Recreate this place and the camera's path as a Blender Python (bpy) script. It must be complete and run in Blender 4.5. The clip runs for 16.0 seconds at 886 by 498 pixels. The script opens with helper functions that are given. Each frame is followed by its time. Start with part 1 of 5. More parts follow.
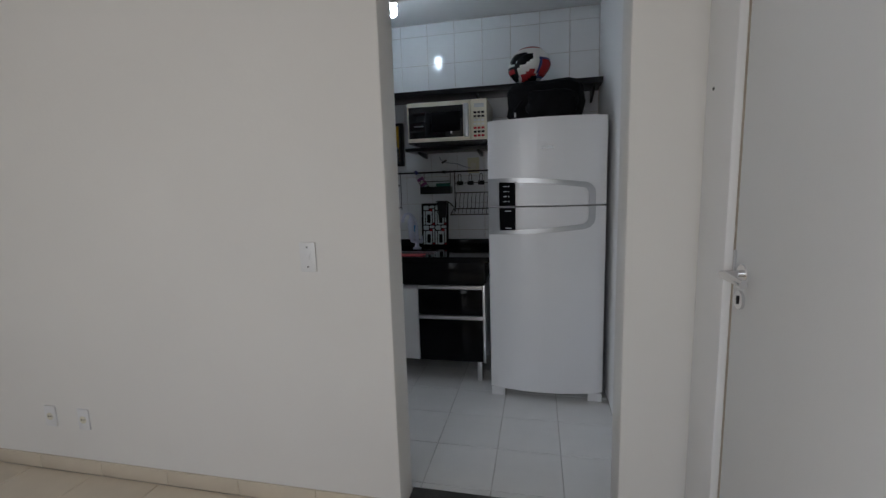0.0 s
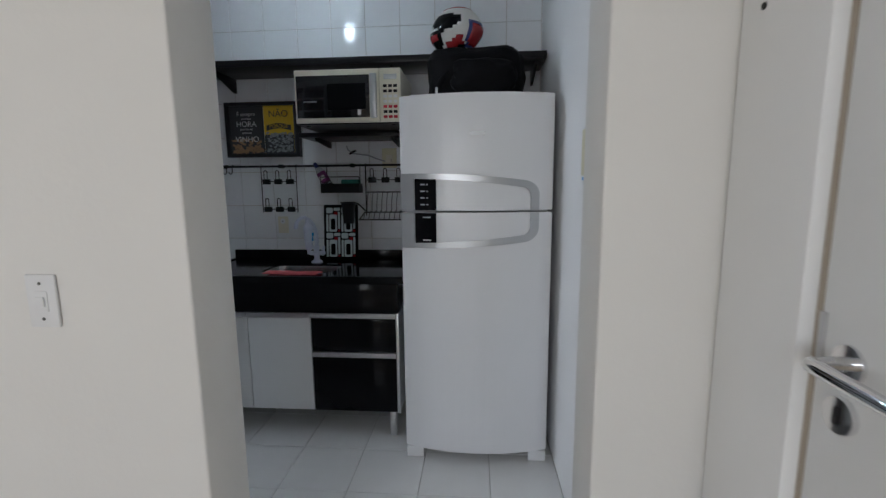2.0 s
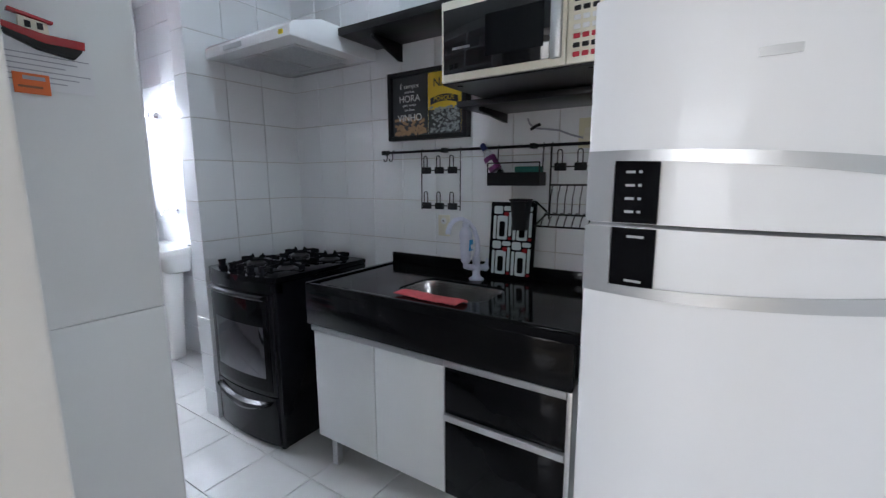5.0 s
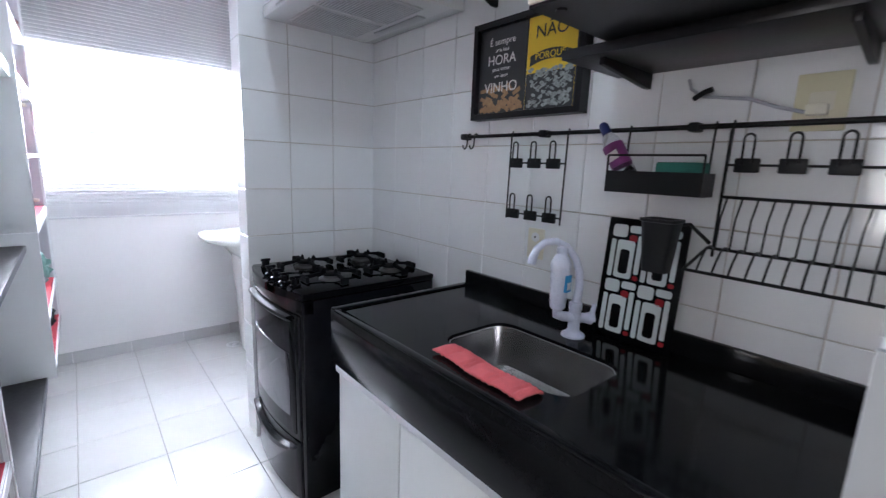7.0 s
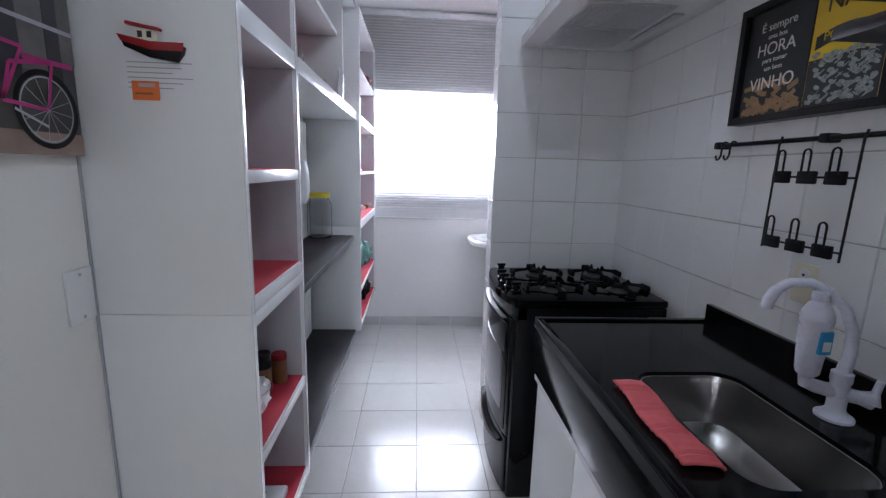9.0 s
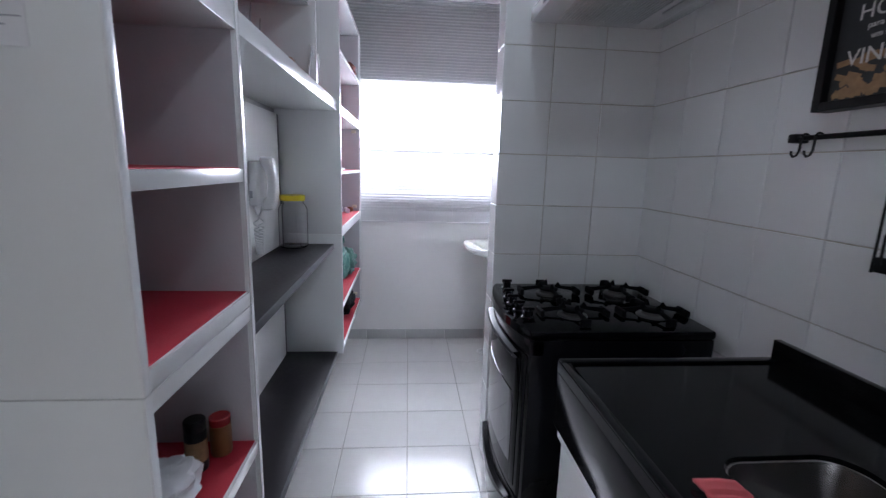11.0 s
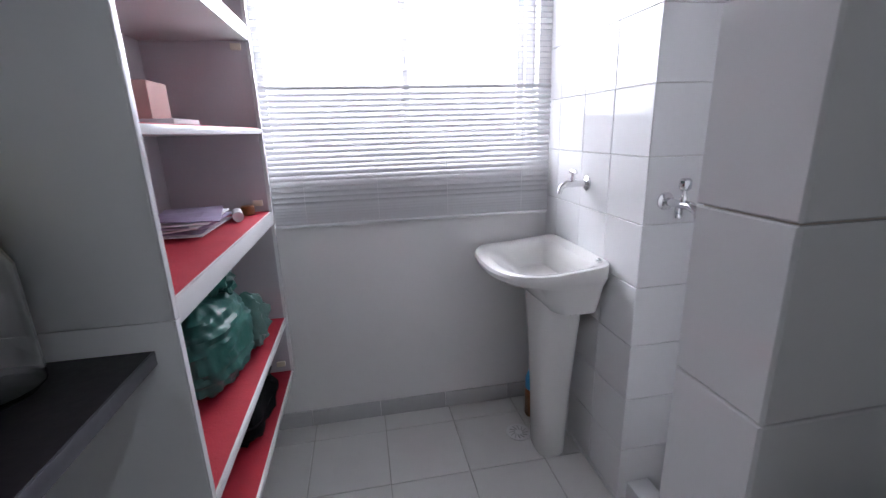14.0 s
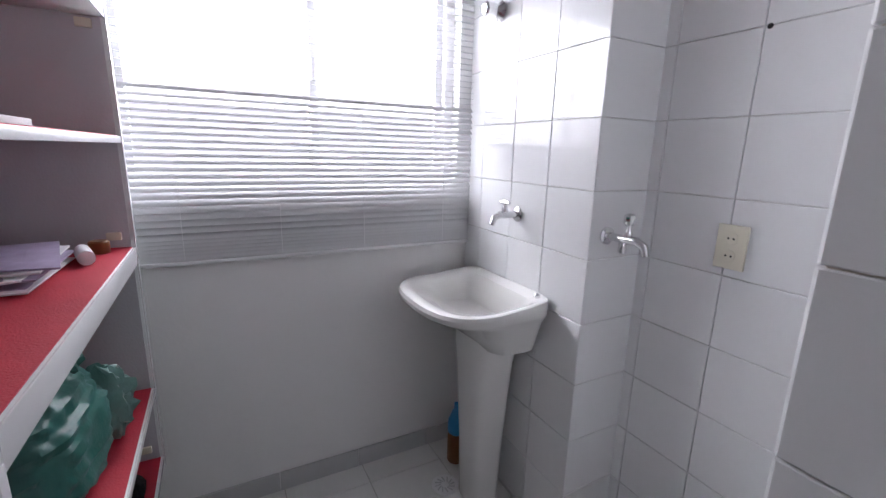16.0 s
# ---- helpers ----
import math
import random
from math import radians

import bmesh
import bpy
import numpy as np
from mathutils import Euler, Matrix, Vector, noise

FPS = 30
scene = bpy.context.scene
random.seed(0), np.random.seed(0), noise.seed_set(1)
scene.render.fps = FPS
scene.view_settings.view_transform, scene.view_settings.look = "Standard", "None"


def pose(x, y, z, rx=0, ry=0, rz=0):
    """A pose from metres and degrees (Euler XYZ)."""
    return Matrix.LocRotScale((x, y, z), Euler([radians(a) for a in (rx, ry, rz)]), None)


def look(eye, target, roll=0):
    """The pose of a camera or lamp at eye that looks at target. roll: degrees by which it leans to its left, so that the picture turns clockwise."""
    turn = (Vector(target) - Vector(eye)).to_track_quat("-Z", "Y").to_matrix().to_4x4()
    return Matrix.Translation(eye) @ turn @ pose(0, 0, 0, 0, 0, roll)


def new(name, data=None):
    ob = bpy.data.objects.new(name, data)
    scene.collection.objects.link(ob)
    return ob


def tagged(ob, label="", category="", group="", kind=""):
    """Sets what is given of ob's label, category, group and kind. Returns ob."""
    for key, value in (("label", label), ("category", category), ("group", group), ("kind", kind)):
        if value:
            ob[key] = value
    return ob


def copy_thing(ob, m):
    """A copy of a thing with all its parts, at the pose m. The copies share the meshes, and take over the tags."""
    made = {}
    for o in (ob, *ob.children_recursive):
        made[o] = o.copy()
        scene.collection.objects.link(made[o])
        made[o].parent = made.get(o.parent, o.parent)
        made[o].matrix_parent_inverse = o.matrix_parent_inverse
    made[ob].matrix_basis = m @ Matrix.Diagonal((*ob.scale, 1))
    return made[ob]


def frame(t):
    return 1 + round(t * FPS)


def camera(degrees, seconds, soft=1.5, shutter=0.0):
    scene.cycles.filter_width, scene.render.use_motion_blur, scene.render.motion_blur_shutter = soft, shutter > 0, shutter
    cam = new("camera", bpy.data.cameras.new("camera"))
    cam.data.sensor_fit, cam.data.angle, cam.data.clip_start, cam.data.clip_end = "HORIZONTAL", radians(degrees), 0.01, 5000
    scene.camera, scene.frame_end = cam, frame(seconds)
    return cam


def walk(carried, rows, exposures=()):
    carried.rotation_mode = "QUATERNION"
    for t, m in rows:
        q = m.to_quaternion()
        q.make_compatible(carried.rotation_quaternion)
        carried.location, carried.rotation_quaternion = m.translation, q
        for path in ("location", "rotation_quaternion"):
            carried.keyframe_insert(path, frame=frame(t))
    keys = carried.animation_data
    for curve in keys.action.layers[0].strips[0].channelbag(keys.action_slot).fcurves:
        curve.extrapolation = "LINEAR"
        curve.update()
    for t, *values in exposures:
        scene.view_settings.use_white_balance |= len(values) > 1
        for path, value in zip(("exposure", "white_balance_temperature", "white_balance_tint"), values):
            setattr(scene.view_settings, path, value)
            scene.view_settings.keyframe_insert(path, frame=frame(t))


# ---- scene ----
cam = camera(91.7, 16.0, soft=1.3, shutter=0.35)
PATH = [
    (0, (0.752, 0.27, 1.445), (0.321, 2.203, 1.161), -1.8),
    (0.5, (0.799, 0.402, 1.441), (0.461, 2.353, 1.163), -1.0),
    (1, (0.785, 0.609, 1.443), (0.61, 2.586, 1.201), 0.4),
    (1.5, (0.784, 0.788, 1.442), (0.776, 2.77, 1.172), 0.4),
    (2, (0.802, 1.006, 1.424), (0.65, 2.98, 1.139), -0.5),
    (2.5, (0.835, 1.208, 1.399), (0.573, 3.176, 1.158), -0.2),
    (3, (0.828, 1.394, 1.383), (0.519, 3.349, 1.1), 0.4),
    (3.5, (0.82, 1.535, 1.4), (0.426, 3.475, 1.113), 0.9),
    (4, (0.819, 1.671, 1.423), (0.153, 3.53, 1.108), -0.3),
    (6.5, (0.528, 2.421, 1.417), (-0.868, 3.815, 1.087), 2.4),
    (7, (0.457, 2.595, 1.44), (-1.038, 3.871, 1.071), 2.2),
    (7.5, (0.396, 2.713, 1.451), (-1.303, 3.686, 1.045), 2.6),
    (8, (0.485, 2.799, 1.443), (-1.44, 3.185, 1.057), 2.0),
    (8.5, (0.59, 2.798, 1.462), (-1.373, 2.919, 1.099), 1.6),
    (11, (0.22, 2.806, 1.465), (-1.739, 2.971, 1.095), 1.7),
    (11.5, (-0.014, 2.813, 1.451), (-1.978, 2.9, 1.08), 0.4),
    (12, (-0.307, 2.854, 1.452), (-2.268, 2.931, 1.066), 1.3),
    (12.5, (-0.629, 2.799, 1.438), (-2.582, 2.983, 1.05), -0.4),
    (13, (-0.896, 2.76, 1.43), (-2.823, 3.097, 1.015), -1.8),
    (13.5, (-1.217, 2.795, 1.409), (-3.129, 3.111, 0.916), -1.9),
    (14, (-1.382, 2.794, 1.406), (-3.278, 3.141, 0.875), -1.7),
    (14.5, (-1.519, 2.742, 1.388), (-3.29, 3.467, 0.807), -1.2),
    (15, (-1.583, 2.712, 1.395), (-3.245, 3.693, 0.87), 2.0),
    (15.5, (-1.602, 2.699, 1.404), (-3.293, 3.629, 0.88), 0.6),
    (16, (-1.649, 2.66, 1.413), (-3.373, 3.574, 0.972), 1.5),
]
LIGHT = [(0, -0.38, 5900, 11), (1.5, -0.02, 5900, 11), (2.5, 0.22, 5850, 9), (3.5, 0.56, 5850, 11), (4.2, 0.72, 5850, 10), (6.3, 1.72, 5950, 15), (7, 1.75, 5900, 15), (8, 1.45, 5900, 16), (8.5, 1.2, 5950, 17), (11, 0.75, 5980, 17), (12, 0.75, 5980, 17), (12.5, 0.78, 5980, 17), (13.5, 0.2, 6250, 18), (14, 0.0, 6300, 18), (14.5, -0.05, 6350, 18), (16, -0.17, 6450, 18)]
walk(cam, [(t, look(eye, target, roll)) for t, eye, target, roll in PATH], LIGHT)

# ---- world, light ----
world = bpy.data.worlds.new("sky")
scene.world = world
world.use_nodes = True
sky = world.node_tree.nodes.new("ShaderNodeTexSky")
sky.sky_type, sky.sun_disc, sky.sun_elevation, sky.sun_rotation = "NISHITA", False, radians(50), radians(200)
world.node_tree.links.new(sky.outputs[0], world.node_tree.nodes["Background"].inputs[0])
world.node_tree.nodes["Background"].inputs[1].default_value = 0.12


def lamp_area(name, m, sx, sy, watts, color):
    d = bpy.data.lights.new(name, "AREA")
    d.shape, d.size, d.size_y, d.energy, d.color = "RECTANGLE", sx, sy, watts, color
    ob = new(name, d)
    ob.matrix_world = m
    return ob


sun_data = bpy.data.lights.new("sun", "SUN")
sun_data.energy, sun_data.angle, sun_data.color = 1.5, radians(10), (1, 0.96, 0.9)
new("sun", sun_data).matrix_world = look((0, 0, 10), (2.5, 6, 0))
# daylight in the laundry window and in the living room window behind the walker
lamp_area("window_light", look((-3.80, 2.985, 1.92), (-2.2, 2.985, 1.22)), 1.40, 1.0, 84, (0.90, 0.94, 1.0))
lamp_area("living_window_light", look((-0.6, -2.12, 1.6), (-0.1, 1.9, 1.5)), 1.9, 1.45, 36, (1.0, 0.96, 0.92))


# ---- materials ----
def mat(name, color, rough=0.5, metal=0.0, var=0.06, scale=6.0, bump=0.05, grain=90.0, coat=0.0, piece=0.0, spec=0.5):
    m = bpy.data.materials.new(name)
    m.use_nodes = True
    nt = m.node_tree
    b = nt.nodes["Principled BSDF"]
    b.inputs["Metallic"].default_value = metal
    b.inputs["Coat Weight"].default_value = coat
    b.inputs["Coat Roughness"].default_value = 0.08
    b.inputs["Specular IOR Level"].default_value = spec
    co = nt.nodes.new("ShaderNodeTexCoord")
    big, fine = nt.nodes.new("ShaderNodeTexNoise"), nt.nodes.new("ShaderNodeTexNoise")
    big.inputs["Scale"].default_value, big.inputs["Detail"].default_value = scale, 5
    fine.inputs["Scale"].default_value, fine.inputs["Detail"].default_value = grain, 3
    for n in (big, fine):
        nt.links.new(co.outputs["Object"], n.inputs["Vector"])
    mix = nt.nodes.new("ShaderNodeMix")
    mix.data_type = "RGBA"
    mix.inputs[6].default_value = (*[max(0, c * (1 - var)) for c in color], 1)
    mix.inputs[7].default_value = (*[min(1, c * (1 + var)) for c in color], 1)
    nt.links.new(big.outputs[0], mix.inputs[0])
    out = mix.outputs[2]
    if piece:
        info, hsv = nt.nodes.new("ShaderNodeObjectInfo"), nt.nodes.new("ShaderNodeHueSaturation")
        mr = nt.nodes.new("ShaderNodeMapRange")
        mr.inputs[3].default_value, mr.inputs[4].default_value = 1 - piece, 1 + piece
        nt.links.new(info.outputs["Random"], mr.inputs[0])
        nt.links.new(mr.outputs[0], hsv.inputs["Value"])
        nt.links.new(out, hsv.inputs["Color"])
        out = hsv.outputs[0]
    nt.links.new(out, b.inputs["Base Color"])
    rr = nt.nodes.new("ShaderNodeMapRange")
    rr.inputs[3].default_value, rr.inputs[4].default_value = rough * 0.85, min(1, rough * 1.15)
    nt.links.new(fine.outputs[0], rr.inputs[0])
    nt.links.new(rr.outputs[0], b.inputs["Roughness"])
    if bump:
        add = nt.nodes.new("ShaderNodeMath")
        nt.links.new(big.outputs[0], add.inputs[0])
        nt.links.new(fine.outputs[0], add.inputs[1])
        bp = nt.nodes.new("ShaderNodeBump")
        bp.inputs["Strength"].default_value, bp.inputs["Distance"].default_value = bump, 0.004
        nt.links.new(add.outputs[0], bp.inputs["Height"])
        nt.links.new(bp.outputs[0], b.inputs["Normal"])
    return m


def glow(name, color, strength):
    m = bpy.data.materials.new(name)
    m.use_nodes = True
    b = m.node_tree.nodes["Principled BSDF"]
    b.inputs["Emission Color"].default_value, b.inputs["Emission Strength"].default_value = (*color, 1), strength
    return m


def glass(name, color=(1, 1, 1), rough=0.0, ior=1.45):
    m = bpy.data.materials.new(name)
    m.use_nodes = True
    b = m.node_tree.nodes["Principled BSDF"]
    b.inputs["Base Color"].default_value, b.inputs["Roughness"].default_value = (*color, 1), rough
    b.inputs["Transmission Weight"].default_value, b.inputs["IOR"].default_value = 1, ior
    return m


PAINT = mat("wall_paint", (0.86, 0.855, 0.845), 0.7, var=0.03, scale=2.5, bump=0.12, grain=60)
CREAM = mat("cream_paint", (0.79, 0.772, 0.735), 0.7, var=0.03, scale=2.0, bump=0.15, grain=45)
CEIL = mat("ceiling_paint", (0.85, 0.85, 0.84), 0.8, var=0.02, scale=2, bump=0.1, grain=50)
TILE = mat("glazed_wall_tile", (0.84, 0.845, 0.85), 0.09, var=0.012, scale=4, bump=0.05, grain=14, piece=0.012)
GROUT = mat("grout", (0.58, 0.52, 0.46), 0.9, var=0.2, scale=12, bump=0.3)
FTILE = mat("floor_tile", (0.75, 0.745, 0.725), 0.19, var=0.05, scale=9, bump=0.05, grain=25, piece=0.02)
FGROUT = mat("floor_grout", (0.52, 0.50, 0.47), 0.9, var=0.2, scale=15, bump=0.3)
BTILE = mat("beige_floor_tile", (0.66, 0.58, 0.46), 0.2, var=0.08, scale=7, bump=0.05, grain=40, piece=0.03)
SKIRT = mat("grey_skirting_tile", (0.56, 0.56, 0.56), 0.3, var=0.06, scale=8, piece=0.03)
GRANITE = mat("black_granite", (0.006, 0.006, 0.007), 0.07, spec=0.14, var=0.6, scale=220, bump=0.02, grain=300)
THRESH = mat("grey_granite", (0.07, 0.07, 0.065), 0.3, var=0.9, scale=120, bump=0.05, grain=200)
FRIDGE = mat("white_enamel", (0.77, 0.77, 0.775), 0.42, var=0.015, scale=3, bump=0.02, grain=120, coat=0.22)
SILVER = mat("silver_plastic", (0.50, 0.51, 0.52), 0.36, metal=0.75, var=0.04, scale=8, bump=0.02)
ALU = mat("brushed_aluminium", (0.66, 0.66, 0.67), 0.32, metal=1, var=0.06, scale=12, bump=0.04)
CHROME = mat("chrome", (0.75, 0.75, 0.76), 0.07, metal=1, var=0.02, scale=8, bump=0.0)
STEEL = mat("stainless_steel", (0.44, 0.43, 0.42), 0.22, metal=1, var=0.08, scale=20, bump=0.0, grain=40)
BLACK = mat("black_laminate", (0.010, 0.009, 0.010), 0.3, spec=0.25, var=0.3, scale=14, bump=0.04, grain=150)
BLACKG = mat("black_gloss", (0.004, 0.004, 0.005), 0.08, spec=0.12, var=0.2, scale=8, bump=0.01)
BLACKM = mat("black_enamel_steel", (0.007, 0.007, 0.009), 0.22, spec=0.22, var=0.25, scale=14, bump=0.03)
IRON = mat("cast_iron", (0.005, 0.005, 0.006), 0.6, spec=0.1, var=0.35, scale=25, bump=0.25)
WIRE = mat("black_wire", (0.008, 0.008, 0.009), 0.4, spec=0.25, var=0.2, scale=20, bump=0.0)
WHITEM = mat("white_melamine", (0.77, 0.785, 0.785), 0.33, var=0.02, scale=3, bump=0.04, grain=110)
EDGE = mat("white_gloss_edge", (0.82, 0.82, 0.83), 0.16, var=0.015, scale=5, bump=0.02)
GREYM = mat("grey_lilac_inner_face", (0.54, 0.52, 0.55), 0.55, var=0.06, scale=9, bump=0.15, grain=160)
DESK = mat("dark_wenge_laminate", (0.016, 0.013, 0.016), 0.4, spec=0.3, var=0.4, scale=9, bump=0.08, grain=60)
DESKE = mat("grey_edge_band_gap_shade", (0.085, 0.085, 0.10), 0.35, var=0.1, scale=20)
RED = mat("red_shelf_liner", (0.52, 0.028, 0.05), 0.6, var=0.16, scale=14, bump=0.35, grain=220)
IVORY = mat("ivory_plastic", (0.70, 0.66, 0.46), 0.35, var=0.04, scale=10, bump=0.02)
IVORYW = mat("cream_plastic", (0.74, 0.70, 0.57), 0.35, var=0.04, scale=10, bump=0.02)
WPLAS = mat("white_plastic", (0.78, 0.78, 0.78), 0.3, var=0.02, scale=10, bump=0.02)
LAV = mat("pale_blue_plastic", (0.66, 0.68, 0.79), 0.28, var=0.03, scale=10, bump=0.02)
CERAM = mat("white_ceramic", (0.79, 0.785, 0.76), 0.14, var=0.02, scale=5, bump=0.02)
DOORP = mat("white_door_paint", (0.86, 0.86, 0.855), 0.5, var=0.02, scale=3, bump=0.06, grain=80)
SLAT = mat("white_blind_slat", (0.60, 0.60, 0.61), 0.4, var=0.02, scale=8, bump=0.02, piece=0.02)
DARKGL = mat("dark_glass", (0.008, 0.008, 0.009), 0.05, var=0.1, scale=4, bump=0.0)
OVENGL = mat("tinted_oven_glass", (0.13, 0.13, 0.14), 0.06, metal=1.0, var=0.1, scale=4, bump=0.0)
BULB = glow("lamp_glow", (0.80, 0.93, 1.0), 66)
JARG = glass("clear_glass")
YELLOW = mat("yellow_plastic", (0.72, 0.55, 0.02), 0.35, var=0.06, scale=15)
PINKC = mat("red_cloth", (0.72, 0.13, 0.14), 0.9, var=0.15, scale=40, bump=0.5, grain=350)
FILTER = mat("grey_mesh_filter", (0.52, 0.53, 0.54), 0.45, metal=0.2, var=0.2, scale=60, bump=0.4, grain=250)


# ---- shape helpers ----
def finish(name, bm, m, parent=None, smooth=False):
    bmesh.ops.recalc_face_normals(bm, faces=bm.faces)
    me = bpy.data.meshes.new(name)
    bm.to_mesh(me)
    bm.free()
    for k in (m if isinstance(m, (list, tuple)) else [m]):
        me.materials.append(k)
    if smooth:
        for p in me.polygons:
            p.use_smooth = True
        me.set_sharp_from_angle(angle=radians(38))
    ob = new(name, me)
    if parent:
        under(ob, parent)
    return ob


def under(ob, parent):
    ob.parent = parent
    ob.matrix_parent_inverse = Matrix.Translation(-whole(parent))


def whole(ob):
    v = Vector(ob.location)
    return v + whole(ob.parent) - Vector(ob.parent.location) * 0 + Vector(ob.matrix_parent_inverse.translation) if ob.parent else v


def thing(name, label, category, at, group="", kind=""):
    e = new(name)
    e.location, e.empty_display_size = at, 0.05
    return tagged(e, label, category, group, kind)


def bm_box(bm, x0, x1, y0, y1, z0, z1, bev=0.0, seg=2):
    r = bmesh.ops.create_cube(bm, size=1, matrix=Matrix.LocRotScale(((x0 + x1) / 2, (y0 + y1) / 2, (z0 + z1) / 2), None, (x1 - x0, y1 - y0, z1 - z0)))
    if bev:
        es = {e for v in r["verts"] for e in v.link_edges}
        bmesh.ops.bevel(bm, geom=list(es), offset=bev, segments=seg, affect="EDGES", profile=0.5)


def box(name, x0, x1, y0, y1, z0, z1, m, parent=None, bev=0.002):
    bm = bmesh.new()
    bm_box(bm, x0, x1, y0, y1, z0, z1, bev)
    return finish(name, bm, m, parent, smooth=bev > 0)


def prism(name, pts, axis, a, b, m, parent=None, bev=0.0):
    """pts: outline in the two other axes, in x, y, z order, from a to b along axis."""
    bm = bmesh.new()
    at = {"x": lambda p, k: (k, p[0], p[1]), "y": lambda p, k: (p[0], k, p[1]), "z": lambda p, k: (p[0], p[1], k)}[axis]
    lo, hi = [bm.verts.new(at(p, a)) for p in pts], [bm.verts.new(at(p, b)) for p in pts]
    bm.faces.new(lo), bm.faces.new(hi[::-1])
    for i in range(len(pts)):
        j = (i + 1) % len(pts)
        bm.faces.new((lo[i], hi[i], hi[j], lo[j]))
    if bev:
        bmesh.ops.bevel(bm, geom=list(bm.edges), offset=bev, segments=2, affect="EDGES", profile=0.5)
    return finish(name, bm, m, parent, smooth=True)


def bm_tube(bm, pts, r, n=8, closed=False):
    pts = [Vector(p) for p in pts]
    rings, up = [], None
    for i, p in enumerate(pts):
        if closed:
            d = pts[(i + 1) % len(pts)] - pts[i - 1]
        else:
            d = pts[min(i + 1, len(pts) - 1)] - pts[max(i - 1, 0)]
        d.normalize()
        if up is None:
            up = d.orthogonal().normalized()
        up = (up - d * up.dot(d)).normalized()
        side = d.cross(up)
        rr = r[i] if isinstance(r, (list, tuple)) else r
        rings.append([bm.verts.new(p + rr * (up * math.cos(2 * math.pi * k / n) + side * math.sin(2 * math.pi * k / n))) for k in range(n)])
    pairs = list(zip(rings, rings[1:])) + ([(rings[-1], rings[0])] if closed else [])
    for a, b in pairs:
        for k in range(n):
            bm.faces.new((a[k], a[(k + 1) % n], b[(k + 1) % n], b[k]))
    if not closed:
        bm.faces.new(rings[0][::-1]), bm.faces.new(rings[-1])


def tube(name, pts, r, m, parent=None, n=8, closed=False):
    bm = bmesh.new()
    bm_tube(bm, pts, r, n, closed)
    return finish(name, bm, m, parent, smooth=True)


def tubes(name, many, r, m, parent=None, n=6):
    bm = bmesh.new()
    for pts in many:
        bm_tube(bm, pts, r, n)
    return finish(name, bm, m, parent, smooth=True)


def lathe(name, prof, at, m, parent=None, n=24, axis="z"):
    bm = bmesh.new()
    turn = {"z": Matrix(), "y": Matrix.Rotation(radians(90), 4, "X"), "x": Matrix.Rotation(radians(90), 4, "Y")}[axis]
    rings = []
    for r, z in prof:
        rings.append([bm.verts.new(Vector(at) + turn @ Vector((r * math.cos(2 * math.pi * k / n), r * math.sin(2 * math.pi * k / n), z))) for k in range(n)])
    for a, b in zip(rings, rings[1:]):
        for k in range(n):
            bm.faces.new((a[k], a[(k + 1) % n], b[(k + 1) % n], b[k]))
    bm.faces.new(rings[0][::-1]), bm.faces.new(rings[-1])
    return finish(name, bm, m, parent, smooth=True)


def arc(cx, cz, r, a0, a1, n=8):
    return [(cx + r * math.cos(radians(a0 + (a1 - a0) * i / n)), cz + r * math.sin(radians(a0 + (a1 - a0) * i / n))) for i in range(n + 1)]


def words(name, text, size, m, matrix, parent=None, align="CENTER"):
    c = bpy.data.curves.new(name, "FONT")
    c.body, c.size, c.align_x, c.extrude = text, size, align, 0.0004
    tmp = new(name, c)
    me = bpy.data.meshes.new_from_object(tmp.evaluated_get(bpy.context.evaluated_depsgraph_get()))
    bpy.data.objects.remove(tmp)
    me.transform(matrix)
    me.materials.clear()
    me.materials.append(m)
    ob = new(name, me)
    if parent:
        under(ob, parent)
    return ob


FACE_S = pose(0, 0, 0, 90, 0, 0)     # writing that is read looking along +y
FACE_E = pose(0, 0, 0, 90, 0, 90)    # writing that is read looking along -x


# ---- structure ----
H = 2.77
BACK, LEFTX, PEND = 3.90, -1.715, 3.205     # tiled back wall, stove-side wall, its end
WINX, CHY, CHX = -3.33, 3.665, -2.585       # window wall, laundry chase face and its side
FRONT, FACE = 2.08, 1.91                    # the two faces of the wall between kitchen and living room
JL, JR, RIGHT, LRIGHT = 0.16, 1.06, 1.21, 1.28


def wall(name, x0, x1, y0, y1, z0, z1, m, label="plain painted wall"):
    return tagged(box(name, x0, x1, y0, y1, z0, z1, m, bev=0), label, "wall", kind="structure")


LGROUT = mat("pale_grout", (0.80, 0.78, 0.75), 0.9, var=0.1, scale=12, bump=0.3)
wall_back_laundry = wall("wall_north_laundry", -3.6, -1.8445, BACK + 0.006, 4.05, 0, H, LGROUT, "laundry wall clad in glazed white tiles")
wall_back = wall("wall_north", -1.844, 1.4, BACK + 0.006, 4.05, 0, H, GROUT, "wall clad in glazed white square tiles")
wall_stub = wall("wall_stub", -1.844, LEFTX - 0.006, PEND + 0.006, BACK + 0.005, 0, H, GROUT, "short wall end clad in white glazed tiles")
wall_chase = wall("wall_chase", WINX - 0.02, CHX - 0.006, CHY + 0.006, BACK + 0.005, 0, H, LGROUT, "boxed-in pipe chase clad in white tiles")
tagged(box("floor", -3.6, 1.4, 2.0, 4.0, -0.12, -0.006, FGROUT, bev=0), "glossy white square ceramic tile floor", "floor", kind="structure")
floor_kitchen = bpy.data.objects["floor"]
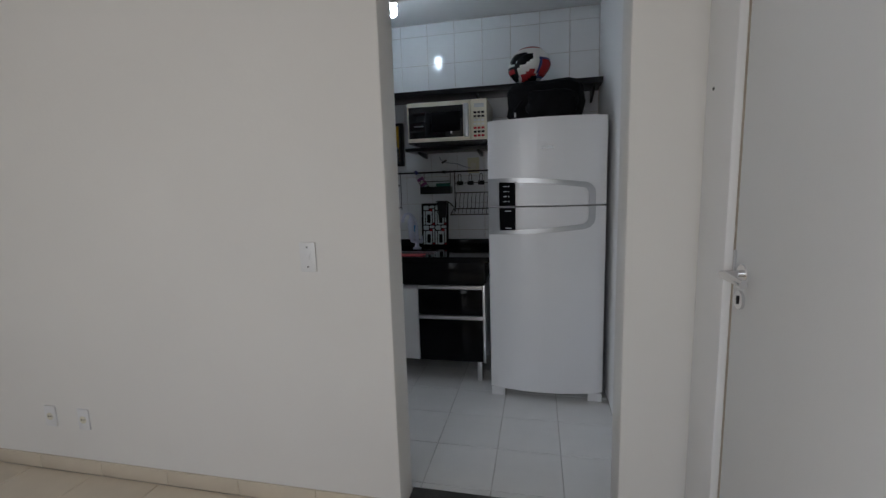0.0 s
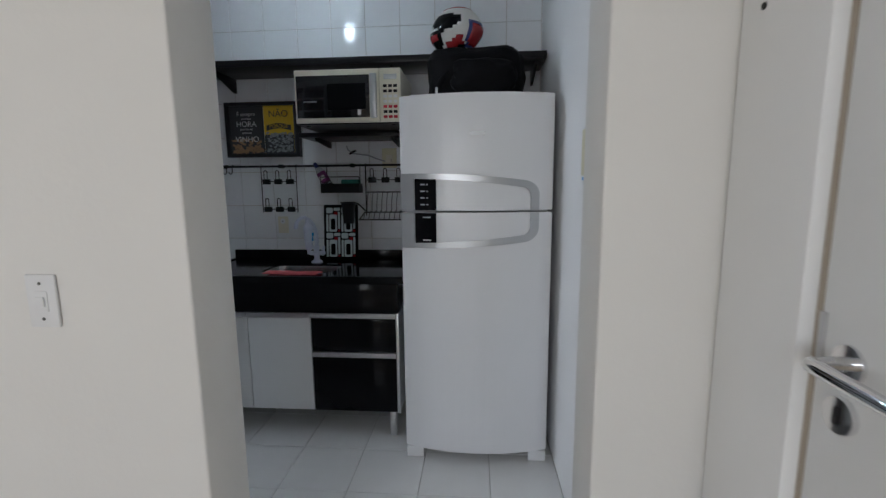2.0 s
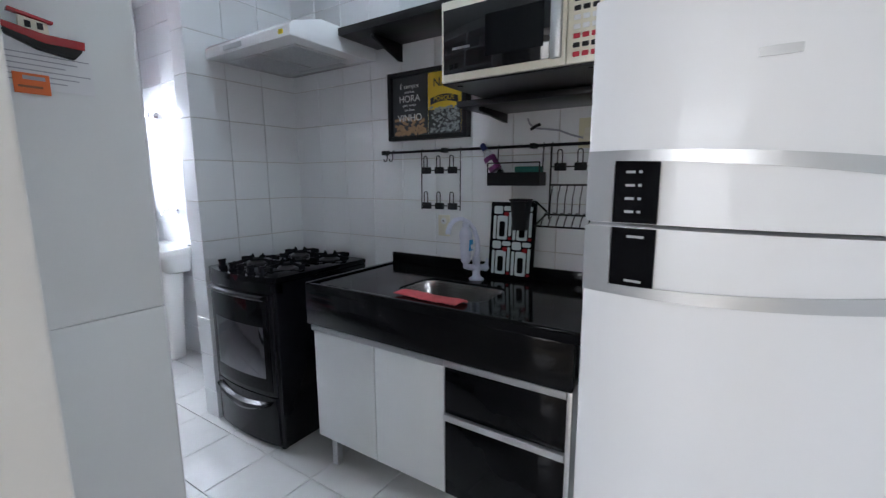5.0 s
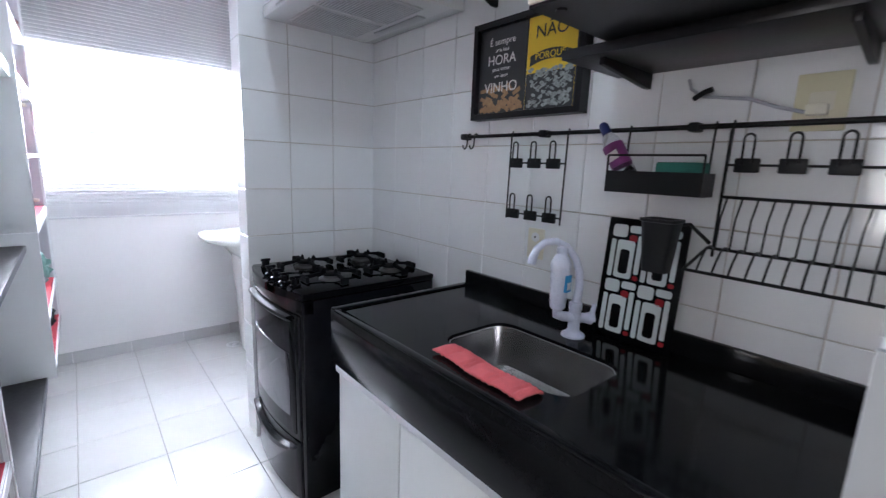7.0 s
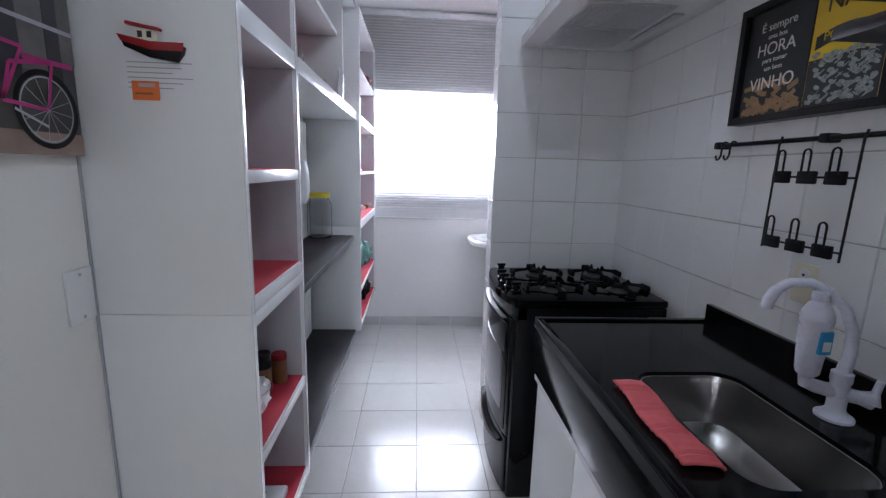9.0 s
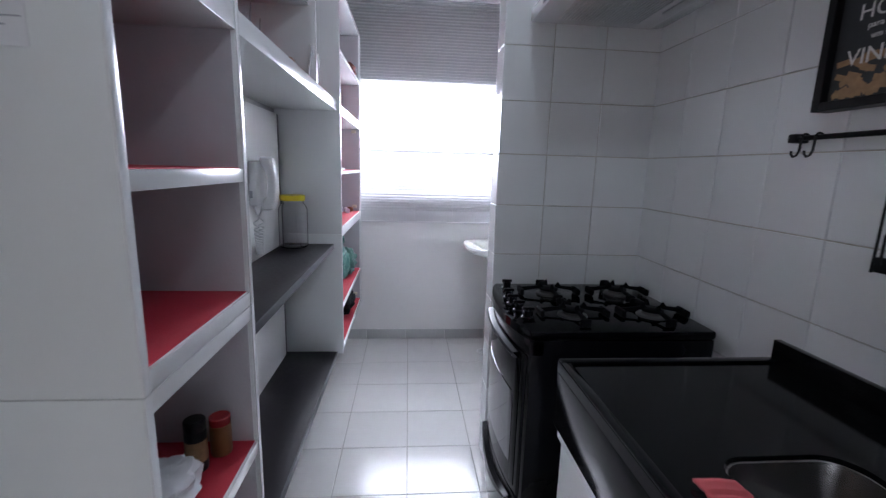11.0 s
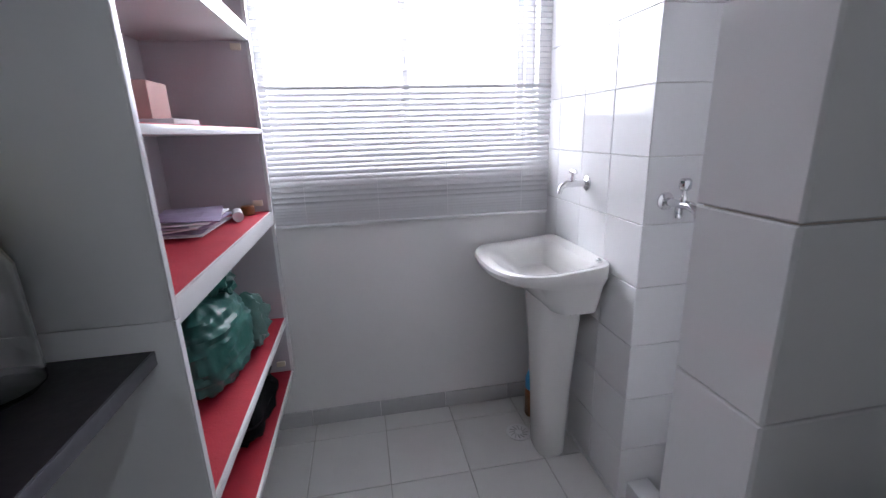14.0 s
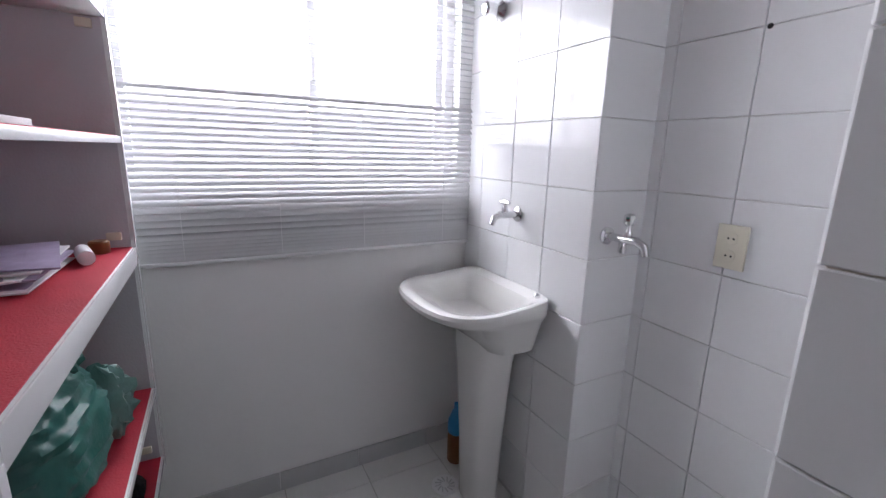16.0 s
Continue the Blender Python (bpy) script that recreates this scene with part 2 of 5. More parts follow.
floor_living = tagged(box("floor_living", -3.6, 1.4, -2.35, 1.93, -0.12, -0.006, FGROUT, bev=0), "beige glossy ceramic tile floor", "floor", kind="structure")
tagged(box("ceiling", -3.6, 1.45, -2.35, 4.05, H, H + 0.1, CEIL, bev=0), "plain white painted ceiling", "ceiling", kind="structure")
tagged(box("threshold", JL - 0.0, JR, 1.90, 2.10, -0.10, 0.003, THRESH), "dark speckled granite threshold in the doorway", "threshold", kind="structure")
# window wall with its opening
WY0, WY1, WZ0, WZ1 = 2.36, 3.61, 1.26, 2.13
bm = bmesh.new()
for b in ((2.0, WY0, 0, H), (WY1, 3.95, 0, H), (WY0, WY1, 0, WZ0), (WY0, WY1, WZ1, H)):
    bm_box(bm, WINX - 0.16, WINX, b[0], b[1], b[2], b[3])
tagged(finish("wall_west", bm, PAINT), "white painted wall with a window", "wall", kind="structure")
# wall between kitchen and living room, open at the doorway
bm = bmesh.new()
for b in ((-3.49, JL, 0, H), (JR, 1.4, 0, H), (JL, JR, 2.2, H)):
    bm_box(bm, b[0], b[1], FACE, FRONT, b[2], b[3])
es = [e for e in bm.edges if abs(e.verts[0].co.x - e.verts[1].co.x) < 1e-4 and abs(e.verts[0].co.y - e.verts[1].co.y) < 1e-4 and JL - 0.01 < e.verts[0].co.x < JR + 0.01]
bmesh.ops.bevel(bm, geom=es, offset=0.006, segments=3, affect="EDGES", profile=0.5)
tagged(finish("wall_divider", bm, CREAM, smooth=True), "cream painted wall with an open doorway", "wall", kind="structure")
wall("wall_east_kitchen", RIGHT, 1.40, FRONT, 3.95, 0, H, PAINT)
# living room shell
bm = bmesh.new()
DY0, DY1, DZ = 0.83, 1.665, 2.10
for b in ((-2.2, DY0 - 0.03, 0, H), (DY1 + 0.03, FACE, 0, H), (DY0 - 0.03, DY1 + 0.03, DZ + 0.03, H)):
    bm_box(bm, LRIGHT + 0.03, 1.45, b[0], b[1], b[2], b[3])
tagged(finish("wall_east", bm, CREAM), "cream painted wall with the entrance door", "wall", kind="structure")
wall("wall_west_living", -3.6, -3.33, -2.2, FACE, 0, H, CREAM)
bm = bmesh.new()
for b in ((-3.6, -1.6, 0, H), (0.4, 1.45, 0, H), (-1.6, 0.4, 0, 0.85), (-1.6, 0.4, 2.35, H)):
    bm_box(bm, b[0], b[1], -2.35, -2.2, b[2], b[3])
tagged(finish("wall_south", bm, CREAM), "cream painted wall with a window", "wall", kind="structure")


# window of the laundry: frame, two sashes, glass
def window(name):
    w = thing(name, "white metal sliding window with two glass panes", "window", (WINX - 0.1, 2.98, WZ0), kind="structure")
    x0, x1 = WINX - 0.12, WINX - 0.06
    bm = bmesh.new()
    bm_box(bm, x0, x1, WY0, WY0 + 0.04, WZ0, WZ1, 0.003)
    bm_box(bm, x0, x1, WY1 - 0.04, WY1, WZ0, WZ1, 0.003)
    bm_box(bm, x0, x1, WY0 + 0.04, WY1 - 0.04, WZ0, WZ0 + 0.045, 0.003)
    bm_box(bm, x0, x1, WY0 + 0.04, WY1 - 0.04, WZ1 - 0.04, WZ1, 0.003)
    finish("frame", bm, EDGE, w)
    for y0, y1, dx in ((WY0 + 0.04, 3.033, 0.0), (2.998, WY1 - 0.04, -0.022)):
        bm = bmesh.new()
        a, b = x1 - 0.03 + dx, x1 - 0.01 + dx
        for q in ((y0, y0 + 0.03, WZ0 + 0.045, WZ1 - 0.04), (y1 - 0.03, y1, WZ0 + 0.045, WZ1 - 0.04), (y0 + 0.03, y1 - 0.03, WZ0 + 0.045, WZ0 + 0.08), (y0 + 0.03, y1 - 0.03, WZ1 - 0.07, WZ1 - 0.04)):
            bm_box(bm, a, b, *q, 0.002)
        finish("sash", bm, EDGE, w)
    box("latch", x1 - 0.012, x1 + 0.008, 3.008, 3.026, 1.66, 1.74, EDGE, w, 0.003)
    return w


window("window_1")
box("window_sill", WINX - 0.055, WINX + 0.012, WY0 - 0.02, WY1 + 0.02, WZ0 - 0.03, WZ0, EDGE)
tagged(bpy.data.objects["window_sill"], "white window sill", "sill", kind="structure")

# bright overcast distance outside the window
DIST = glow("overcast_sky_glow", (0.97, 0.985, 1.0), 2.2)
tagged(box("backdrop", -9.0, -8.95, -5, 11, -3, 9, DIST, bev=0), "bright hazy white sky outside the window", "sky", kind="structure")

# the far facade is no lamp: its glow stands in for hazy daylight
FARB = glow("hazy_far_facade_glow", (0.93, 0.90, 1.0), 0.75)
tagged(box("backdrop_low", -8.94, -8.90, -5, 11, -3, 2.0, FARB, bev=0), "hazy distant facade outside the window, glowing as if daylit", "distance", kind="structure")

# skirting in the laundry and the living room
sk = thing("baseboard", "grey ceramic tile skirting along the laundry wall", "baseboard", (WINX, 2.9, 0), kind="structure")
y = 2.13
while y < CHY - 0.01:
    box("skirting_tile", WINX + 0.001, WINX + 0.011, y, min(y + 0.337, CHY - 0.002) - 0.003, 0.0, 0.085, SKIRT, sk, 0.0015)
    y += 0.337
sl = thing("baseboard_living", "beige ceramic tile skirting along the living room wall", "baseboard", (-1, FACE, 0), kind="structure")
x = JL - 0.002
while x > -3.3:
    box("skirting_tile", max(x - 0.41, -3.33) + 0.003, x, FACE - 0.012, FACE - 0.001, 0.0, 0.078, BTILE, sl, 0.0015)
    x -= 0.41


# ---- entrance door in the living room ----
fr = thing("door_frame", "white painted wooden entrance door frame", "door frame", (LRIGHT, 1.3, 0), kind="structure")
box("casing", LRIGHT + 0.012, LRIGHT + 0.055, DY1 + 0.012, 1.895, 0, DZ + 0.10, DOORP, fr, 0.004)
box("casing", LRIGHT + 0.012, LRIGHT + 0.055, DY0 - 0.16, DY0 - 0.012, 0, DZ + 0.10, DOORP, fr, 0.004)
box("casing", LRIGHT + 0.012, LRIGHT + 0.055, DY0 - 0.011, DY1 + 0.011, DZ + 0.012, DZ + 0.10, DOORP, fr, 0.004)
door = thing("entrance_door", "closed plain white painted entrance door with steel handle", "door", (LRIGHT + 0.05, 1.3, 0))
box("leaf", LRIGHT + 0.035, LRIGHT + 0.07, DY0, DY1, 0.008, DZ, DOORP, door, 0.003)
hx, hy, hz = LRIGHT + 0.035, 1.610, 1.178
lathe("rosette", [(0.026, -0.004), (0.027, 0.0), (0.024, 0.006), (0.011, 0.008)], (hx, hy, hz), CHROME, door, axis="x")
tube("handle", [(hx, hy, hz), (hx - 0.044, hy, hz), (hx - 0.053, hy - 0.006, hz), (hx - 0.055, hy - 0.03, hz), (hx - 0.054, hy - 0.138, hz - 0.003)], [0.010, 0.010, 0.011, 0.0115, 0.0105], CHROME, door, 10)
lathe("lock", [(0.026, -0.008), (0.027, 0.0), (0.025, 0.004)], (hx, hy, hz - 0.076), CHROME, door, axis="x")
box("keyhole", hx - 0.0115, hx - 0.0085, hy - 0.004, hy + 0.004, hz - 0.088, hz - 0.064, BLACK, door, 0.001)
box("gap_seal", LRIGHT + 0.0345, LRIGHT + 0.06, DY1 + 0.001, DY1 + 0.0105, 0.0, DZ, mat("beige_door_seal", (0.42, 0.36, 0.29), 0.8), fr, 0)
box("strike_plate", hx - 0.004, hx - 0.0005, DY1 - 0.012, DY1 - 0.001, hz - 0.02, hz + 0.06, ALU, door, 0)
lathe("screw_hole", [(0.006, -0.001), (0.006, 0.001), (0.003, 0.0015)], (LRIGHT + 0.011, 1.83, 1.725), BLACK, fr, 10, "x")


def wall_plate(name, x, z, w, h, label, cat_, kind_of):
    """A plate on the living room wall; kind_of: switch or socket."""
    p = thing(name, label, cat_, (x, FACE, z))
    box("plate", x - w / 2, x + w / 2, FACE - 0.009, FACE - 0.0005, z - h / 2, z + h / 2, WPLAS, p, 0.004)
    if kind_of == "switch":
        box("insert", x - 0.017, x + 0.017, FACE - 0.0115, FACE - 0.0092, z - 0.024, z + 0.024, WPLAS, p, 0.001)
        box("rocker", x - 0.012, x + 0.012, FACE - 0.0165, FACE - 0.0117, z - 0.012, z + 0.012, WPLAS, p, 0.002)
        for dz in (-0.042, 0.042):
            lathe("screw", [(0.004, 0), (0.004, 0.001), (0.003, 0.0015)], (x, FACE - 0.009, z + dz), THRESH, p, 8, "y")
    else:
        lathe("socket_face", [(0.02, 0), (0.02, 0.002), (0.018, 0.003), (0.016, 0.0005)], (x, FACE - 0.009, z), IVORYW, p, 16, "y")
        box("pin_hole", x - 0.009, x - 0.005, FACE - 0.0125, FACE - 0.0085, z - 0.003, z + 0.003, BLACK, p, 0)
        box("pin_hole", x + 0.005, x + 0.009, FACE - 0.0125, FACE - 0.0085, z - 0.003, z + 0.003, BLACK, p, 0)
    return p


wall_plate("light_switch", -0.20, 1.17, 0.074, 0.126, "white plastic light switch on the cream wall", "switch", "switch")
wall_plate("wall_socket", -1.775, 0.308, 0.072, 0.115, "white plastic power socket low on the wall", "socket", "socket")
wall_plate("wall_socket", -1.555, 0.308, 0.072, 0.115, "white plastic power socket low on the wall", "socket", "socket")


# ---- refrigerator ----
FX0, FX1, FY, FYB = 0.434, 1.170, 3.118, 3.80
BULGE = 0.062


def bow(x0, x1, y, d, n=14):
    return [(x0 + (x1 - x0) * i / n, y - d * (1 - (2 * i / n - 1) ** 2)) for i in range(n + 1)]


def fy(x):
    return FY - BULGE * (1 - (2 * (x - FX0) / (FX1 - FX0) - 1) ** 2)


def fridge():
    f = thing("refrigerator", "white two-door refrigerator with silver curved handle trim", "refrigerator", (0.8, 3.45, 0))
    box("body", FX0 + 0.006, FX1 - 0.006, FY + 0.075, FYB, 0.055, 1.835, FRIDGE, f, 0.006)
    for name, z0, z1 in (("freezer_door", 1.312, 1.853), ("lower_door", 0.062, 1.302)):
        pts = bow(FX0, FX1, FY, BULGE) + [(FX1, FY + 0.072), (FX0, FY + 0.072)]
        prism(name, pts, "z", z0, z1, FRIDGE, f, 0.005)
    # silver trim ring that follows the bowed doors
    def strip(name, outline, inner, m, off):
        bm = bmesh.new()
        n = len(outline)
        rows = []
        for o, dz in ((off, 0), (0.0, 0)):
            rows.append([[bm.verts.new((p[0], fy(p[0]) - o, p[1])) for p in outline], [bm.verts.new((p[0], fy(p[0]) - o, p[1])) for p in inner]])
        for i in range(n - 1):
            a, b = rows[0]
            bm.faces.new((a[i], a[i + 1], b[i + 1], b[i]))
            c, d = rows[1]
            bm.faces.new((a[i], a[i + 1], c[i + 1], c[i]))
            bm.faces.new((b[i], b[i + 1], d[i + 1], d[i]))
        return finish(name, bm, m, f, True)
    def ring(sign, z_mid):
        out, inn = [], []
        xs = [FX0 + 0.001 + (1.02 - FX0) * i / 22 for i in range(23)]
        for x in xs:
            k = (x - FX0) / (1.02 - FX0)
            top = 1.490 - 0.035 * k ** 2.2 if sign > 0 else 1.128 + 0.030 * k ** 2.2
            out.append((x, top))
            inn.append((x, top - sign * (0.024 + 0.010 * k)))
        z_o, z_i = out[-1][1], inn[-1][1]
        for i in range(1, 11):
            a = radians(90 * i / 10)
            out.append((1.021 + 0.082 * math.sin(a), z_o - sign * 0.07 * (1 - math.cos(a))))
            inn.append((1.021 + 0.040 * math.sin(a), z_i - sign * 0.045 * (1 - math.cos(a))))
        out.append((1.103, z_mid)), inn.append((1.061, z_mid))
        return out, inn
    o, i = ring(1, 1.3135)
    strip("handle_trim", o, i, SILVER, 0.008)
    o, i = ring(-1, 1.3005)
    strip("handle_trim", o, i, SILVER, 0.008)
    for z0, z1 in ((1.3135, 1.467), (1.152, 1.3005)):
        xs = [FX0 + 0.001 + 0.070 * k / 4 for k in range(5)]
        strip("grip", [(x, z1) for x in xs], [(x, z0) for x in xs], SILVER, 0.010)
        xs = [FX0 + 0.073 + 0.105 * k / 5 for k in range(6)]
        strip("display_panel", [(x, z1) for x in xs], [(x, z0) for x in xs], BLACKG, 0.007)
    for k in range(4):
        zz = 1.44 - 0.032 * k
        for xa, w in ((0.535, 0.022), (0.565, 0.008)):
            strip("panel_mark", [(xa, zz), (xa + w, zz)], [(xa, zz - 0.006), (xa + w, zz - 0.006)], SILVER, 0.0078)
    for zz in (1.283, 1.172):
        strip("panel_mark", [(0.545, zz), (0.585, zz)], [(0.545, zz - 0.006), (0.585, zz - 0.006)], SILVER, 0.0078)
    strip("badge", [(0.775, 1.678), (0.81, 1.679), (0.845, 1.678)], [(0.775, 1.660), (0.81, 1.659), (0.845, 1.660)], SILVER, 0.003)
    for x in (FX0 + 0.05, FX1 - 0.05):
        prism("foot", [(x - 0.045, FY - 0.012), (x + 0.045, FY - 0.012), (x + 0.035, FY + 0.06), (x - 0.035, FY + 0.06)], "z", 0.0, 0.060, WPLAS, f, 0.004)
        box("rear_foot", x - 0.03, x + 0.03, FYB - 0.09, FYB - 0.03, 0, 0.056, BLACK, f)
    box("hinge_cap", 0.79, 0.82, FY - 0.03, FY + 0.05, 1.853, 1.862, BLACK, f, 0.003)


fridge()


# ---- sink counter and its cabinet ----
CY, CZ = 3.235, 0.94
cab = thing("sink_cabinet", "white and black kitchen base cabinet with aluminium handle strips", "cabinet", (-0.25, 3.55, 0))
bm = bmesh.new()
for b in ((-0.865, -0.85, 3.275, 3.885), (0.365, 0.38, 3.262, 3.885), (-0.125, -0.110, 3.275, 3.885)):
    bm_box(bm, b[0], b[1], b[2], b[3], 0.165, 0.74, 0.001)
bm_box(bm, -0.85, 0.365, 3.275, 3.885, 0.165, 0.183)
bm_box(bm, -0.85, 0.365, 3.87, 3.885, 0.183, 0.74)
bm_box(bm, -0.85, 0.365, 3.275, 3.29, 0.70, 0.742)
finish("carcass", bm, WHITEM, cab)
for x0, x1 in ((-0.864, -0.484), (-0.478, -0.118)):
    d = box("door", x0, x1, 3.256, 3.274, 0.166, 0.707, WHITEM, cab, 0.0015)
box("drawer_front", -0.112, 0.364, 3.256, 3.274, 0.518, 0.707, BLACKG, cab, 0.0015)
box("drawer_front", -0.112, 0.364, 3.256, 3.274, 0.166, 0.482, BLACKG, cab, 0.0015)


def handle_strip(x0, x1, z):
    prism("handle", [(3.274, z), (3.252, z), (3.243, z + 0.006), (3.243, z + 0.030), (3.250, z + 0.034), (3.274, z + 0.034)], "x", x0, x1, ALU, cab)


handle_strip(-0.866, -0.482, 0.710)
handle_strip(-0.480, -0.117, 0.710)
handle_strip(-0.113, 0.364, 0.710)
handle_strip(-0.113, 0.364, 0.484)
box("side_trim", 0.366, 0.384, 3.245, 3.261, 0.166, 0.80, ALU, cab, 0.002)
for x in (-0.80, 0.33):
    for y in (3.31, 3.82):
        box("leg", x - 0.018, x + 0.018, y - 0.018, y + 0.018, 0, 0.165, ALU, cab, 0.003)

ct = thing("countertop", "polished black granite countertop with upstand and deep apron", "countertop", (-0.25, 3.55, 0.74))
SX0, SX1, SY0, SY1 = -0.462, -0.03, 3.385, 3.655


def rrect(x0, x1, y0, y1, r, n=5):
    pts = []
    for cx, cy, a in ((x1 - r, y1 - r, 0), (x0 + r, y1 - r, 90), (x0 + r, y0 + r, 180), (x1 - r, y0 + r, 270)):
        pts += [(cx + r * math.cos(radians(a + 90 * i / n)), cy + r * math.sin(radians(a + 90 * i / n))) for i in range(n + 1)]
    return pts


def slab(name, x0, x1, y0, y1, z0, z1, hole, m, parent):
    """A slab with a rounded hole through it."""
    bm = bmesh.new()
    n = len(hole)
    cx, cy = sum(p[0] for p in hole) / n, sum(p[1] for p in hole) / n
    def edge(p):
        dx, dy = p[0] - cx, p[1] - cy
        s = min((((x1 if dx > 0 else x0) - cx) / dx) if abs(dx) > 1e-6 else 1e9, (((y1 if dy > 0 else y0) - cy) / dy) if abs(dy) > 1e-6 else 1e9)
        return cx + dx * s, cy + dy * s
    ring = []
    for p in hole:
        ring.append((p, edge(p)))
    corners = [(x1, y1), (x0, y1), (x0, y0), (x1, y0)]
    for c in corners:
        k = min(range(n), key=lambda i: (ring[i][1][0] - c[0]) ** 2 + (ring[i][1][1] - c[1]) ** 2)
        ring[k] = (ring[k][0], c)
    vs = [[bm.verts.new((p[0], p[1], z)) for p in (h, o)] for z in (z1, z0) for h, o in ring]
    for i in range(n):
        j = (i + 1) % n
        a, b, c, d = vs[i], vs[j], vs[n + i], vs[n + j]
        bm.faces.new((a[0], b[0], b[1], a[1])), bm.faces.new((c[0], d[0], d[1], c[1]))
        bm.faces.new((a[0], b[0], d[0], c[0])), bm.faces.new((a[1], b[1], d[1], c[1]))
    return finish(name, bm, m, parent)


HOLE = rrect(SX0 - 0.004, SX1 + 0.004, SY0 - 0.004, SY1 + 0.004, 0.062, 7)
slab("slab", -0.885, 0.42, CY, 3.896, CZ - 0.03, CZ, HOLE, GRANITE, ct)
box("apron", -0.885, 0.385, CY, CY + 0.02, 0.746, CZ - 0.0305, GRANITE, ct, 0.002)
box("apron_side", -0.885, -0.867, CY + 0.021, 3.89, 0.746, CZ - 0.0305, GRANITE, ct, 0.002)
box("upstand", -0.885, 0.42, 3.876, 3.897, CZ + 0.0005, CZ + 0.062, GRANITE, ct, 0.002)
box("raised_edge", -0.885, -0.858, CY, 3.875, CZ + 0.0005, CZ + 0.008, GRANITE, ct, 0.003)
box("raised_edge", -0.857, 0.42, CY, CY + 0.026, CZ + 0.0005, CZ + 0.008, GRANITE, ct, 0.003)

sink = thing("sink", "stainless steel rectangular sink set into the counter", "sink", (-0.22, 3.52, 0.74))
bm = bmesh.new()
levels = [(0.0025, -0.001), (0.0, -0.003), (-0.006, -0.05), (-0.014, -0.13), (-0.05, -0.155), (-0.12, -0.160)]
rings = []
for g, z in levels:
    pts = rrect(SX0 - g, SX1 + g, SY0 - g, SY1 + g, max(0.062 + g * 0.3, 0.02), 7)
    rings.append([bm.verts.new((p[0], p[1], CZ - 0.008 + z)) for p in pts])
for a, b in zip(rings, rings[1:]):
    for k in range(len(a)):
        bm.faces.new((a[k], a[(k + 1) % len(a)], b[(k + 1) % len(a)], b[k]))
bm.faces.new(rings[-1])
o = finish("bowl", bm, STEEL, sink, True)
o.modifiers.new("thick", "SOLIDIFY").thickness = 0.0015
lathe("drain", [(0.045, 0.0), (0.045, 0.004), (0.035, 0.005), (0.03, 0.001), (0.012, 0.002)], (-0.15, 3.53, CZ - 0.168), CHROME, sink, 20)


